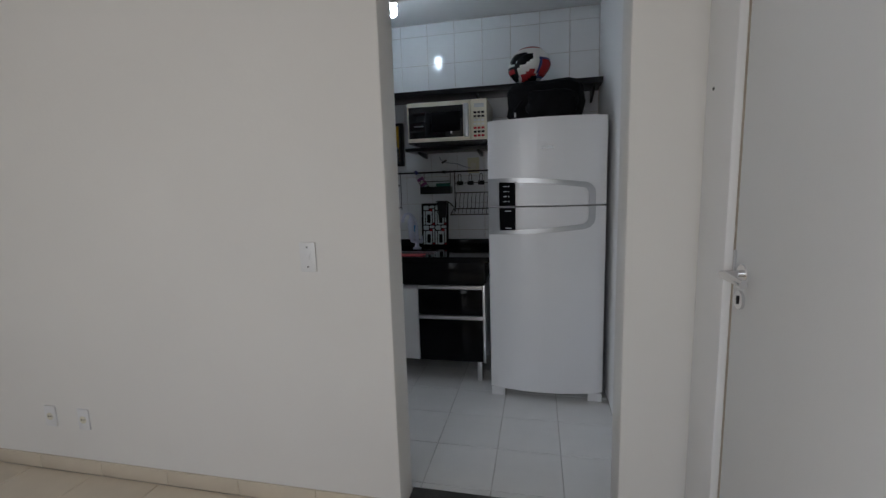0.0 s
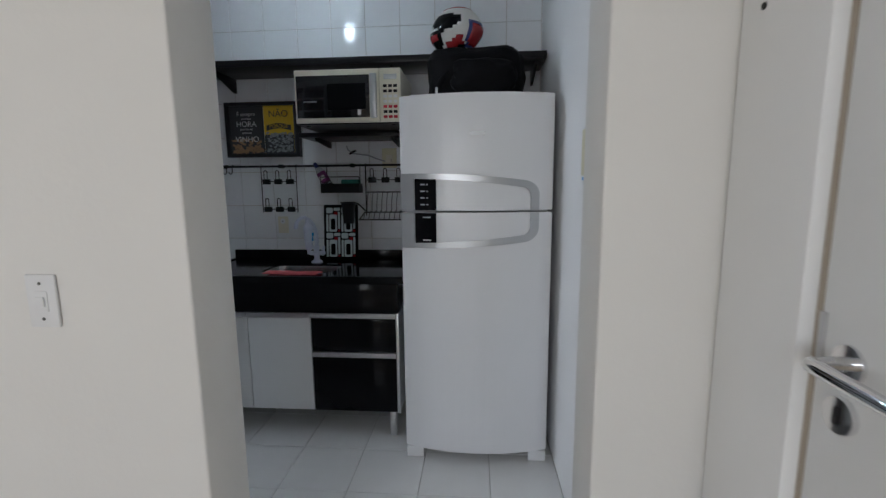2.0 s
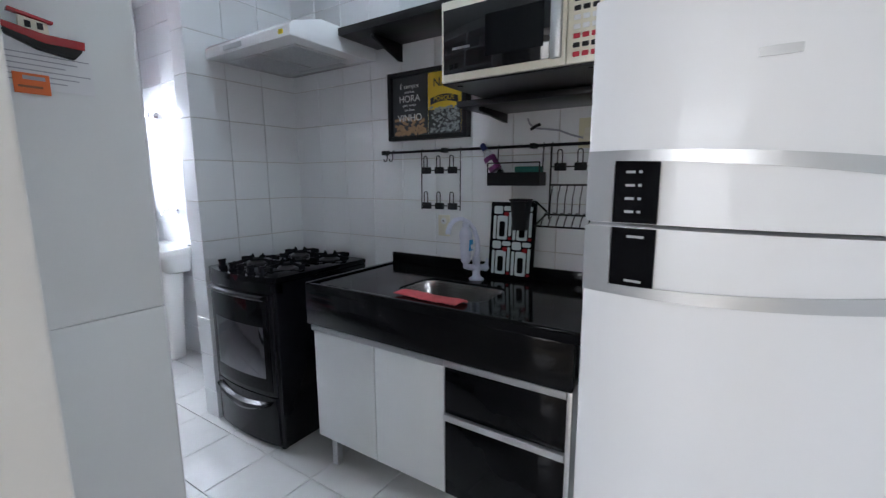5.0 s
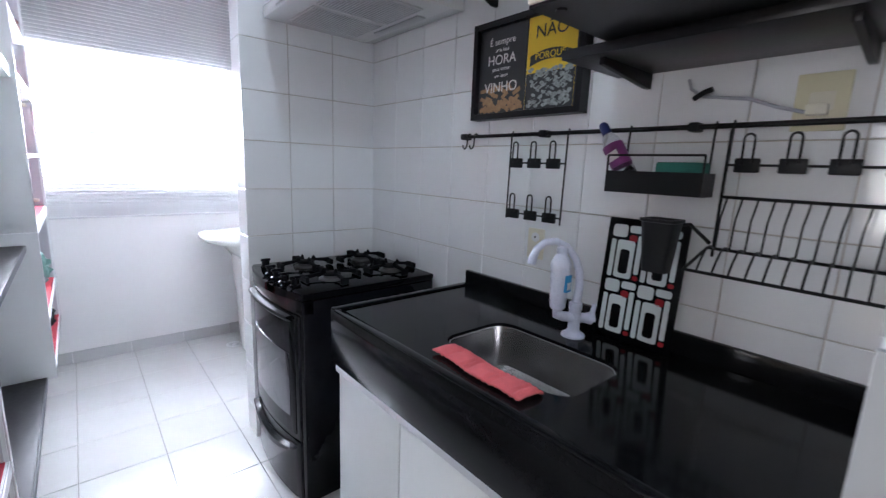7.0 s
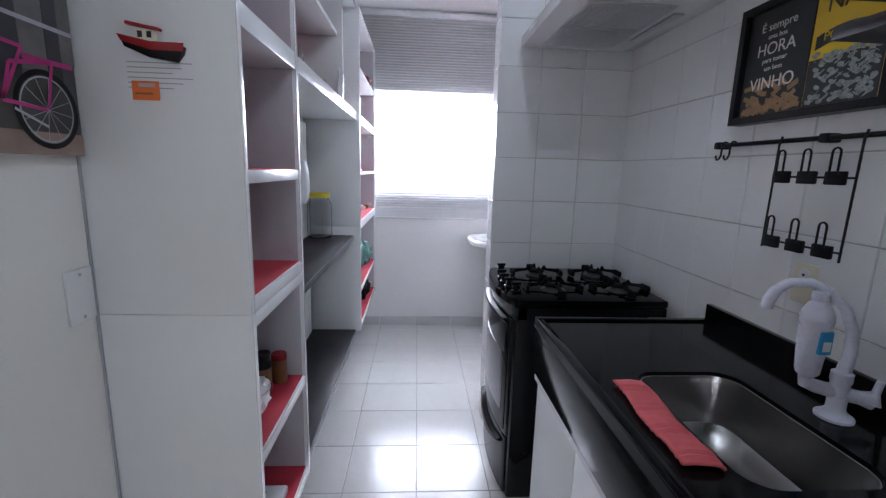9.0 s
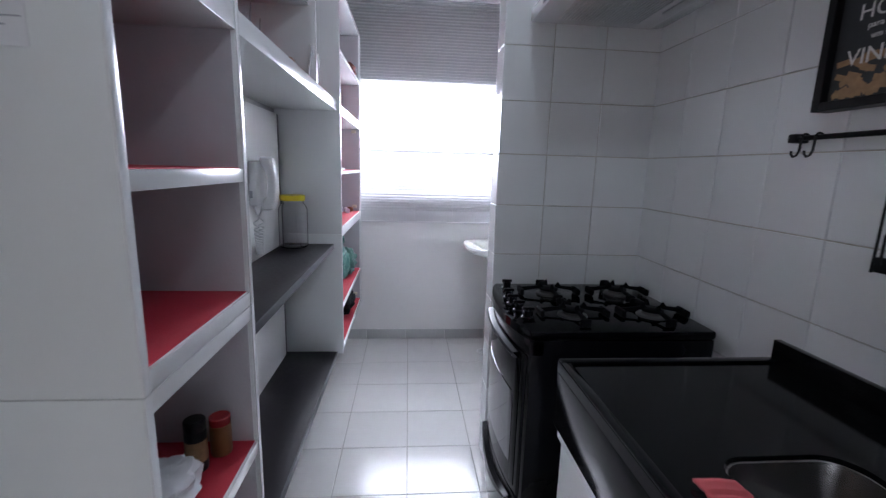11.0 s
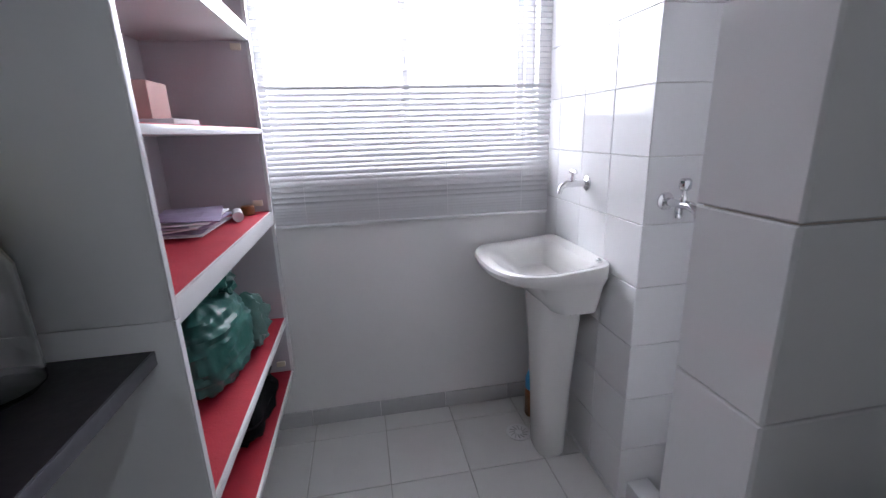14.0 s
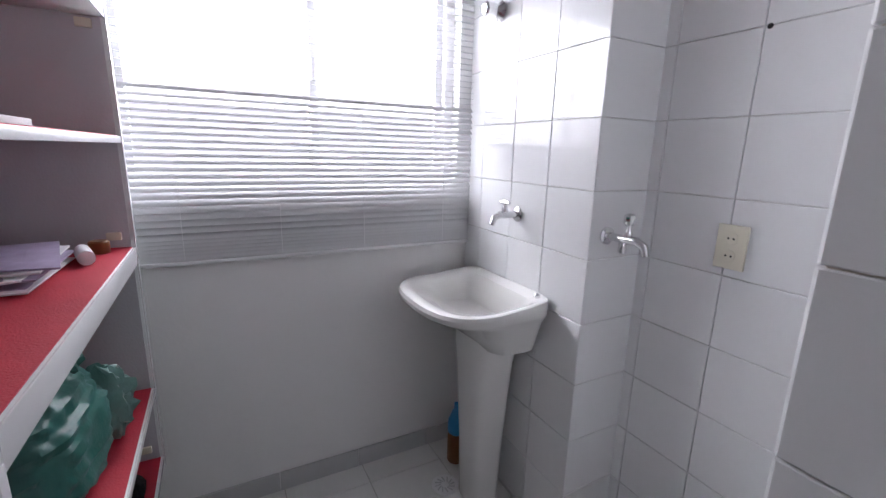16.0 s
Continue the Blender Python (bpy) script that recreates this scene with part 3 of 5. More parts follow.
# ---- stove ----
def stove():
    X0, X1, Y, YB, Z = -1.695, -1.085, 3.215, 3.86, 0.945
    s = thing("gas_stove", "black four-burner gas stove with oven and curved front", "stove", (-1.39, 3.5, 0))
    side = [(X1 - 0.004, YB), (X0 + 0.004, YB)]
    prism("body", bow(X0 + 0.004, X1 - 0.004, Y + 0.004, 0.024) + side, "z", 0.022, Z - 0.032, BLACKM, s, 0.006)
    prism("hob", bow(X0, X1, Y, 0.055) + [(X1, YB), (X0, YB)], "z", Z - 0.031, Z, BLACKG, s, 0.008)
    front = lambda x, d=0.0: Y - 0.002 - 0.034 * (1 - (2 * (x - X0) / (X1 - X0) - 1) ** 2) - d

    def curved(name, x0, x1, z0, z1, d, m, bev=0.003, back=0.05):
        """A panel that follows the bowed front, standing d proud of it."""
        xs = [x0 + (x1 - x0) * i / 14 for i in range(15)]
        return prism(name, [(x, front(x, d)) for x in xs] + [(x, front(x, d) + back) for x in xs[::-1]], "z", z0, z1, m, s, bev)

    curved("control_band", X0 + 0.004, X1 - 0.004, Z - 0.088, Z - 0.032, -0.002, BLACKM)
    curved("oven_door", X0 + 0.012, X1 - 0.030, 0.305, Z - 0.094, 0.0, BLACKM, 0.006)
    curved("oven_panel", X0 + 0.035, X1 - 0.055, 0.330, Z - 0.118, 0.003, BLACKG, 0.003, 0.02)
    curved("oven_glass", X0 + 0.075, X1 - 0.095, 0.400, 0.680, 0.005, OVENGL, 0.003, 0.004)
    curved("warming_drawer", X0 + 0.012, X1 - 0.030, 0.028, 0.298, 0.0, BLACKM, 0.006)
    xs = [X0 + 0.05 + (X1 - X0 - 0.125) * i / 16 for i in range(17)]
    dip = [1 - (2 * i / 16 - 1) ** 2 for i in range(17)]
    bm = bmesh.new()
    rows = [[bm.verts.new((x, front(x, o) , 0.268 - 0.062 * k * q + dz)) for x, q in zip(xs, dip)] for o, k, dz in ((0.001, 0.35, 0.004), (0.020, 0.55, 0.0), (0.024, 0.85, -0.004), (0.016, 1.0, -0.010), (0.001, 1.0, -0.014))]
    for a, b in zip(rows, rows[1:]):
        for i in range(16):
            bm.faces.new((a[i], a[i + 1], b[i + 1], b[i]))
    finish("drawer_handle", bm, BLACKM, s, True)
    bm = bmesh.new()
    rows = [[bm.verts.new((x, front(x, o), Z - 0.112 + dz)) for x in xs] for o, dz in ((0.002, 0.012), (0.022, 0.010), (0.026, 0.0), (0.018, -0.010), (0.002, -0.012))]
    for a, b in zip(rows, rows[1:]):
        for i in range(16):
            bm.faces.new((a[i], a[i + 1], b[i + 1], b[i]))
    finish("door_handle", bm, BLACK, s, True)
    for x in (X0 + 0.05, X1 - 0.05):
        for y in (Y + 0.03, YB - 0.05):
            lathe("foot", [(0.018, 0), (0.02, 0.01), (0.015, 0.03)], (x, y, 0), BLACK, s, 12)
    # knobs stand on the hob's front
    for x in (X0 + 0.09, X0 + 0.235, X0 + 0.315, X0 + 0.395, X0 + 0.475):
        y = Y - 0.055 * (1 - (2 * (x - X0) / (X1 - X0) - 1) ** 2) + 0.062
        lathe("knob", [(0.023, 0.0), (0.023, 0.006), (0.017, 0.010), (0.018, 0.030), (0.015, 0.034)], (x, y, Z), BLACKM, s, 16)
        box("knob_grip", x - 0.006, x + 0.006, y - 0.022, y + 0.022, Z + 0.030, Z + 0.042, BLACKM, s, 0.003)
    for bx in (X0 + 0.165, X1 - 0.165):
        for by in (Y + 0.20, YB - 0.14):
            lathe("burner", [(0.055, 0.0), (0.052, 0.006), (0.038, 0.010), (0.036, 0.020)], (bx, by, Z), mat("dull_burner_metal", (0.09, 0.088, 0.085), 0.35, metal=0.8), s, 20)
            lathe("burner_cap", [(0.040, 0.020), (0.041, 0.026), (0.034, 0.030)], (bx, by, Z), IRON, s, 20)
    # a cast iron support over each burner: two thick rounded wings and four pointed fins
    for bx in (X0 + 0.165, X1 - 0.165):
        for by in (Y + 0.20, YB - 0.14):
            bm = bmesh.new()
            hw = 0.122
            for sy in (-1, 1):
                bm_box(bm, bx - 0.036, bx + 0.036, by + sy * hw - 0.008, by + sy * hw + 0.008, Z + 0.0005, Z + 0.028, 0.006)
            for sx in (-1, 1):
                bm_box(bm, bx + sx * hw - 0.006, bx + sx * hw + 0.006, by - 0.020, by + 0.020, Z + 0.0005, Z + 0.030, 0.005)
            for k in range(4):
                a = radians(90 * k)
                c, sn = math.cos(a), math.sin(a)
                out = [(0.026, 0.034), (0.040, 0.052), (0.052, 0.036), (hw, 0.030), (hw, 0.012), (0.060, 0.022), (0.030, 0.028)]
                lo = [bm.verts.new((bx + c * r + sn * 0.004, by + sn * r - c * 0.004, Z + h)) for r, h in out]
                hi = [bm.verts.new((bx + c * r - sn * 0.004, by + sn * r + c * 0.004, Z + h)) for r, h in out]
                bm.faces.new(lo), bm.faces.new(hi[::-1])
                for i in range(len(out)):
                    j = (i + 1) % len(out)
                    bm.faces.new((lo[i], lo[j], hi[j], hi[i]))
            finish("pan_support", bm, IRON, s)


stove()


# ---- range hood ----
hood = thing("range_hood", "white range hood over the stove with mesh filters", "range hood", (-1.35, 3.6, 2.08))
HX0, HX1 = -1.705, -0.985
prism("shell", [(3.31, 2.078), (3.31, 2.128), (3.335, 2.150), (3.50, 2.200), (3.895, 2.200), (3.895, 2.085), (3.83, 2.078)], "x", HX0, HX1, EDGE, hood, 0.006)
box("filter", HX0 + 0.08, (HX0 + HX1) / 2 - 0.012, 3.40, 3.74, 2.070, 2.0765, SKIRT, hood, 0.002)
box("filter", (HX0 + HX1) / 2 + 0.012, HX1 - 0.08, 3.40, 3.74, 2.070, 2.0765, SKIRT, hood, 0.002)
for x0, x1 in ((HX0 + 0.09, (HX0 + HX1) / 2 - 0.02), ((HX0 + HX1) / 2 + 0.02, HX1 - 0.09)):
    bm = bmesh.new()
    for k in range(24):
        yy = 3.41 + 0.0138 * k
        bm_box(bm, x0, x1, yy, yy + 0.006, 2.0665, 2.0698)
    finish("grille", bm, FILTER, hood)
box("lamp_lens", HX0 + 0.20, HX1 - 0.16, 3.77, 3.815, 2.070, 2.0775, SILVER, hood, 0.003)
box("button_panel", -1.52, -1.36, 3.303, 3.3095, 2.09, 2.115, SILVER, hood, 0.002)
box("badge", -1.06, -1.03, 3.304, 3.3095, 2.092, 2.112, YELLOW, hood, 0.001)


# ---- shelves over the counter, microwave ----
def bracket(x, yf, z, parent, yb=3.893, h=0.10):
    prism("bracket", [(yf, z), (yb, z), (yb, z - h), (yb - 0.025, z - h), (yf, z - 0.018)], "x", x - 0.007, x + 0.007, BLACK, parent, 0.001)


top_shelf = thing("upper_shelf", "long black laminate wall shelf on black brackets", "shelf", (0.1, 3.75, 2.15))
box("board", -0.975, 1.200, 3.60, 3.895, 2.145, 2.182, BLACK, top_shelf, 0.0015)
for x in (-0.80, 0.30, 1.15):
    bracket(x, 3.66, 2.144, top_shelf, h=0.09)
low_shelf = thing("microwave_shelf", "black laminate wall shelf carrying the microwave", "shelf", (0.05, 3.6, 1.70))
box("board", -0.27, 0.425, 3.60, 3.895, 1.730, 1.755, BLACK, low_shelf, 0.0015)
bracket(-0.17, 3.63, 1.729, low_shelf, h=0.042)
bracket(0.30, 3.63, 1.729, low_shelf, h=0.042)


def microwave():
    X0, X1, Y, Z0, Z1 = -0.160, 0.411, 3.316, 1.7578, 2.040
    m = thing("microwave", "cream microwave oven with dark glass door", "microwave", (0.13, 3.5, Z0))
    box("case", X0, X1, Y + 0.022, 3.70, Z0 + 0.008, Z1, IVORYW, m, 0.006)
    # thin black sheet that makes the case's underside dark
    box("dark_underside", X0 + 0.004, X1 - 0.004, Y + 0.004, 3.69, Z0 + 0.002, Z0 + 0.0078, BLACK, m, 0)
    box("door", X0 + 0.001, 0.296, Y, Y + 0.021, Z0 + 0.009, Z1 - 0.001, IVORYW, m, 0.005)
    box("door_glass", X0 + 0.012, 0.245, Y - 0.004, Y - 0.0002, Z0 + 0.035, Z1 - 0.032, DARKGL, m, 0.001)
    box("inner_window", 0.02, 0.225, Y - 0.0055, Y - 0.0042, Z0 + 0.075, Z1 - 0.075, BLACKG, m, 0)
    box("handle", 0.250, 0.285, Y - 0.020, Y - 0.0005, Z0 + 0.030, Z1 - 0.028, SILVER, m, 0.006)
    box("control_panel", 0.298, X1 - 0.001, Y, Y + 0.021, Z0 + 0.009, Z1 - 0.001, IVORYW, m, 0.004)
    box("display", 0.322, 0.390, Y - 0.002, Y - 0.0001, Z1 - 0.058, Z1 - 0.032, SILVER, m, 0.001)
    for r in range(7):
        for c in range(3):
            mm = RED if r in (4, 6) else (BLACK if r in (0, 1, 5) else WPLAS)
            box("button", 0.318 + 0.027 * c, 0.338 + 0.027 * c, Y - 0.002, Y - 0.0001, Z1 - 0.098 - 0.026 * r, Z1 - 0.084 - 0.026 * r, mm, m, 0.002)
    box("maker_mark", -0.11, -0.04, Y - 0.0048, Y - 0.004, 1.872, 1.880, SILVER, m, 0)
    for x in (X0 + 0.05, X1 - 0.05):
        for y in (Y + 0.05, 3.66):
            lathe("foot", [(0.012, 0), (0.012, 0.0085)], (x, y, Z0 - 0.0025), BLACK, m, 10)


microwave()


# ---- ceiling lamp ----
lamp = thing("ceiling_lamp", "lit compact fluorescent bulb in a plain ceiling holder", "lamp", (-0.2, 3.22, H))
lathe("holder", [(0.05, 0), (0.05, -0.02), (0.028, -0.03), (0.026, -0.06)], (-0.2, 3.22, H), WPLAS, lamp)
lathe("bulb", [(0.020, 0.0), (0.028, -0.01), (0.028, -0.105), (0.018, -0.118), (0.004, -0.122)], (-0.2, 3.22, H - 0.061), BULB, lamp)


# ---- shelving along the divider wall ----
SF, SB = 2.425, FRONT + 0.002
T = 0.018


def board(name, x0, x1, y0, y1, z0, z1, parent, front=EDGE, m=WHITEM):
    """A board with a glossy edge strip along its front."""
    box(name, x0, x1, y0, y1 - 0.004, z0, z1, m, parent, 0.0008)
    box("edge_strip", x0, x1, y1 - 0.0038, y1, z0, z1, front, parent, 0.0008)


def liner(x0, x1, z, parent, y1=SF):
    box("liner", x0 + 0.002, x1 - 0.002, SB + 0.004, y1 - 0.010, z + 0.0005, z + 0.0025, RED, parent, 0)


def inner_faces(parent, xa, xb, yf, zs):
    """Thin sheets, greyer than the boards, over the inner sides, shelf space by shelf space."""
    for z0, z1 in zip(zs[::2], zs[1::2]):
        box("inner_face", xa - T / 2 - 0.0025, xa - T / 2 - 0.0003, SB + 0.004, yf - 0.012, z0 + 0.003, z1 - 0.001, GREYM, parent, 0)
        box("inner_face", xb + T / 2 + 0.0003, xb + T / 2 + 0.0025, SB + 0.004, yf - 0.012, z0 + 0.003, z1 - 0.001, GREYM, parent, 0)


u1 = thing("shelf_unit", "white melamine open shelf unit with red shelf liners", "shelf unit", (-0.61, 2.25, 0.36), "shelving along the wall")
A0, A1 = -0.400, -0.838
for x in (A0, A1):
    board("side_panel", x - T / 2, x + T / 2, SB, SF, 0.36, 1.118, u1)
    board("side_panel", x - T / 2, x + T / 2, SB, SF, 1.1195, 2.40, u1)
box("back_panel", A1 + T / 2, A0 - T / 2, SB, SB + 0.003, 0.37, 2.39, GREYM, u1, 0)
inner_faces(u1, A0, A1, SF, (0.395, 0.718, 0.748, 1.083, 1.153, 1.420, 1.450, 1.750, 1.800, 2.065, 2.085, 2.379))
for z, th in ((0.395, 0.03), (0.748, 0.03), (1.117, 0.034), (1.153, 0.033), (1.450, 0.03), (1.800, 0.05), (2.085, 0.02), (2.399, 0.02)):
    board("shelf", A1 + T / 2, A0 - T / 2, SB + 0.004, SF - 0.002, z - th, z, u1)
    if z not in (1.117, 2.399):
        liner(A1 + T / 2, A0 - T / 2, z, u1)

mid = thing("wall_desk", "dark wenge desk board and bench board between the shelf units", "desk", (-1.5, 2.25, 0.36))
B0, B1 = A1 - T / 2, -2.192 + T / 2
PB = 2.125
box("back_panel", B1 + 0.042, B0, SB, PB, 1.0315, 1.714, PAINT, mid, 0)
box("back_panel", B1 + 0.042, B0, SB, PB, 0.3925, 1.0025, PAINT, mid, 0)
# dark strips paint the shade in the gap beside the shelf unit
box("gap_shade", B1 + 0.0005, B1 + 0.0418, SB, PB - 0.005, 1.0315, 1.714, DESKE, mid, 0)
box("gap_shade", B1 + 0.0005, B1 + 0.0418, SB, PB - 0.005, 0.3925, 1.0025, DESKE, mid, 0)
box("desk_board", B1, B0, SB, 2.392, 1.003, 1.031, DESK, mid, 0.001)
box("edge_strip", B1, B0, 2.3925, 2.397, 1.003, 1.031, DESKE, mid, 0.001)
box("bench_board", B1, B0, SB, 2.402, 0.362, 0.392, DESK, mid, 0.001)
box("edge_strip", B1, B0, 2.4025, 2.407, 0.362, 0.392, DESKE, mid, 0.001)

over = thing("overhead_shelf", "white overhead shelf box above the desk with red liners", "shelf", (-1.5, 2.25, 1.74))
board("bottom", B1, B0, SB, SF, 1.745, 1.795, over)
liner(B1, B0, 1.795, over)
board("top", B1, B0, SB, SF, 2.38, 2.40, over)
board("divider", -1.70, -1.682, SB, SF, 1.797, 2.378, over)
board("inner_shelf", -1.681, B0, SB, 2.40, 2.085, 2.105, over)
liner(-1.681, B0, 2.105, over, 2.40)
box("hanging_rail", B1, B0, SB, SB + 0.02, 1.715, 1.744, EDGE, over, 0.002)

u3 = thing("shelf_unit", "white melamine open shelf unit with red liners, things on shelves", "shelf unit", (-2.67, 2.25, 0.38), "shelving along the wall")
C0, C1 = -2.192, -3.150
SF3 = 2.442
for x in (C0, C1):
    board("side_panel", x - T / 2, x + T / 2, SB, SF3, 0.38, 1.085, u3)
    board("side_panel", x - T / 2, x + T / 2, SB, SF3, 1.0865, 2.40, u3)
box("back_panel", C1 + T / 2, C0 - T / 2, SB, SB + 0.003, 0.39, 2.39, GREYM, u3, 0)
inner_faces(u3, C0, C1, SF3, (0.420, 0.648, 0.668, 1.070, 1.120, 1.414, 1.432, 1.730, 1.780, 2.042, 2.062, 2.379))
for z, th in ((0.420, 0.02), (0.668, 0.02), (1.120, 0.05), (1.432, 0.018), (1.780, 0.05), (2.062, 0.02), (2.399, 0.02)):
    board("shelf", C1 + T / 2, C0 - T / 2, SB + 0.004, SF3 - 0.002, z - th, z, u3)
    if z != 2.399:
        liner(C1 + T / 2, C0 - T / 2, z, u3, SF3)
for z in (1.145, 0.45, 1.70):
    box("hinge_cup", C1 + T / 2, C1 + T / 2 + 0.012, SF3 - 0.065, SF3 - 0.03, z, z + 0.022, IVORYW, u3, 0.002)


# ---- laundry tank ----
def laundry_tank():
    t = thing("laundry_tank", "white ceramic laundry tank on a tapered pedestal", "laundry sink", (-2.93, 3.5, 0))
    X0, X1, Y0, Y1, Z = -3.235, -2.705, 3.235, 3.663, 0.905
    n = 48
    XM = (X0 + X1) / 2

    def row(z, hw, y0, y1, lift=0.0):
        """One ring of the basin: square at the wall, rounded towards the room."""
        pts = []
        for i in range(n):
            a = 2 * math.pi * i / n
            c, sn = math.cos(a), math.sin(a)
            e = 0.22 if sn > 0 else 0.72
            x = XM + hw * math.copysign(abs(c) ** e, c)
            y = (y0 + y1) / 2 + (y1 - y0) / 2 * math.copysign(abs(sn) ** e, sn)
            pts.append(bm.verts.new((x, y, z + lift * max(0, (y - 3.45) / 0.21))))
        return pts

    bm = bmesh.new()
    rings = [row(0.712, 0.190, 3.480, 3.635), row(0.720, 0.205, 3.460, 3.645), row(0.775, 0.222, 3.420, 3.650), row(0.835, 0.240, 3.370, 3.655), row(0.858, 0.256, 3.262, 3.661), row(0.872, 0.263, 3.240, Y1), row(0.890, 0.266, Y0, Y1, 0.022), row(0.902, 0.262, Y0 + 0.005, Y1, 0.022), row(0.905, 0.252, Y0 + 0.016, Y1 - 0.004, 0.022), row(0.899, 0.226, Y0 + 0.050, 3.615, 0.016), row(0.888, 0.216, Y0 + 0.064, 3.605, 0.010), row(0.862, 0.210, 3.345, 3.602), row(0.830, 0.204, 3.385, 3.600), row(0.796, 0.195, 3.430, 3.595), row(0.785, 0.150, 3.480, 3.570)]
    for a, b in zip(rings, rings[1:]):
        for k in range(n):
            bm.faces.new((a[k], a[(k + 1) % n], b[(k + 1) % n], b[k]))
    bm.faces.new(rings[0][::-1]), bm.faces.new(rings[-1])
    finish("basin", bm, CERAM, t, True)
    bm = bmesh.new()
    rows = []
    for z, w, d, yo in ((0.0, 0.070, 0.060, 0.0), (0.015, 0.076, 0.066, 0), (0.3, 0.083, 0.074, 0.0), (0.6, 0.103, 0.090, 0.0), (0.711, 0.116, 0.098, 0.0), (0.772, 0.118, 0.099, 0.0)):
        rows.append([bm.verts.new((-2.935 + w * math.copysign(abs(math.cos(2 * math.pi * k / 24)) ** 0.6, math.cos(2 * math.pi * k / 24)), 3.535 + yo + d * math.copysign(abs(math.sin(2 * math.pi * k / 24)) ** 0.6, math.sin(2 * math.pi * k / 24)), z)) for k in range(24)])
    for a, b in zip(rows, rows[1:]):
        for k in range(24):
            bm.faces.new((a[k], a[(k + 1) % 24], b[(k + 1) % 24], b[k]))
    bm.faces.new(rows[0][::-1]), bm.faces.new(rows[-1])
    finish("pedestal", bm, CERAM, t, True)
    lathe("bolt", [(0.012, 0), (0.012, 0.008), (0.006, 0.014)], (-2.765, 3.63, 0.922), CHROME, t, 12)


laundry_tank()


# ---- framed print and hanging rail on the back wall ----
PW = mat("chalk_white_print", (0.72, 0.70, 0.66), 0.6, var=0.05, scale=30)
PD = mat("slate_print", (0.030, 0.030, 0.033), 0.5, var=0.3, scale=12)
PY = mat("yellow_print", (0.72, 0.48, 0.02), 0.5, var=0.06, scale=12)
CORK = mat("cork_print", (0.34, 0.20, 0.10), 0.6, var=0.45, scale=60)
CAPS = mat("bottle_cap_print", (0.26, 0.28, 0.27), 0.5, var=0.95, scale=90)
TEAL = mat("green_sponge", (0.02, 0.13, 0.10), 0.9, var=0.2, scale=60, bump=0.5)
BROWN = mat("brown_plastic", (0.22, 0.09, 0.03), 0.4, var=0.2, scale=20)
BLUE = mat("blue_plastic", (0.03, 0.30, 0.62), 0.4, var=0.1, scale=20)
NAVY = mat("dark_blue_cap", (0.02, 0.03, 0.16), 0.4, var=0.1, scale=20)
PURPLE = mat("purple_label", (0.20, 0.03, 0.16), 0.4, var=0.5, scale=30)
ORANGE = mat("orange_sticker", (0.75, 0.16, 0.03), 0.45, var=0.1, scale=30)
PAPER = mat("white_paper", (0.78, 0.78, 0.80), 0.8, var=0.03, scale=9, bump=0.1)
INK = mat("grey_ink", (0.40, 0.40, 0.44), 0.8, var=0.1, scale=30)
DKRED = mat("dark_red_paint", (0.33, 0.02, 0.025), 0.25, var=0.1, scale=20)
CLEARP = glass("clear_plastic", (0.86, 0.88, 0.90), 0.08, 1.3)
FOLD = mat("pale_plastic_film", (0.12, 0.25, 0.22), 0.3, var=0.5, scale=20, bump=0.5, grain=40)
GREENB = mat("green_plastic_bag", (0.020, 0.12, 0.10), 0.4, var=0.45, scale=14, bump=0.6, grain=30)
NYLON = mat("black_nylon", (0.004, 0.004, 0.005), 0.7, spec=0.12, var=0.4, scale=30, bump=0.4, grain=200)
LILAC = mat("lilac_paper", (0.38, 0.32, 0.46), 0.7, var=0.25, scale=25)
PINK = mat("pink_print", (0.50, 0.03, 0.20), 0.5, var=0.2, scale=20)
STONEP = mat("pale_stone_print", (0.13, 0.12, 0.115), 0.6, var=0.45, scale=25, bump=0.0)
PHOTO = mat("dim_stone_print", (0.07, 0.065, 0.062), 0.6, var=0.65, scale=11, bump=0.0)
PHOTO2 = mat("pavement_print", (0.30, 0.21, 0.17), 0.6, var=0.35, scale=16, bump=0.0)
BLADE = mat("frosted_print", (0.62, 0.68, 0.67), 0.2, var=0.06, scale=10)


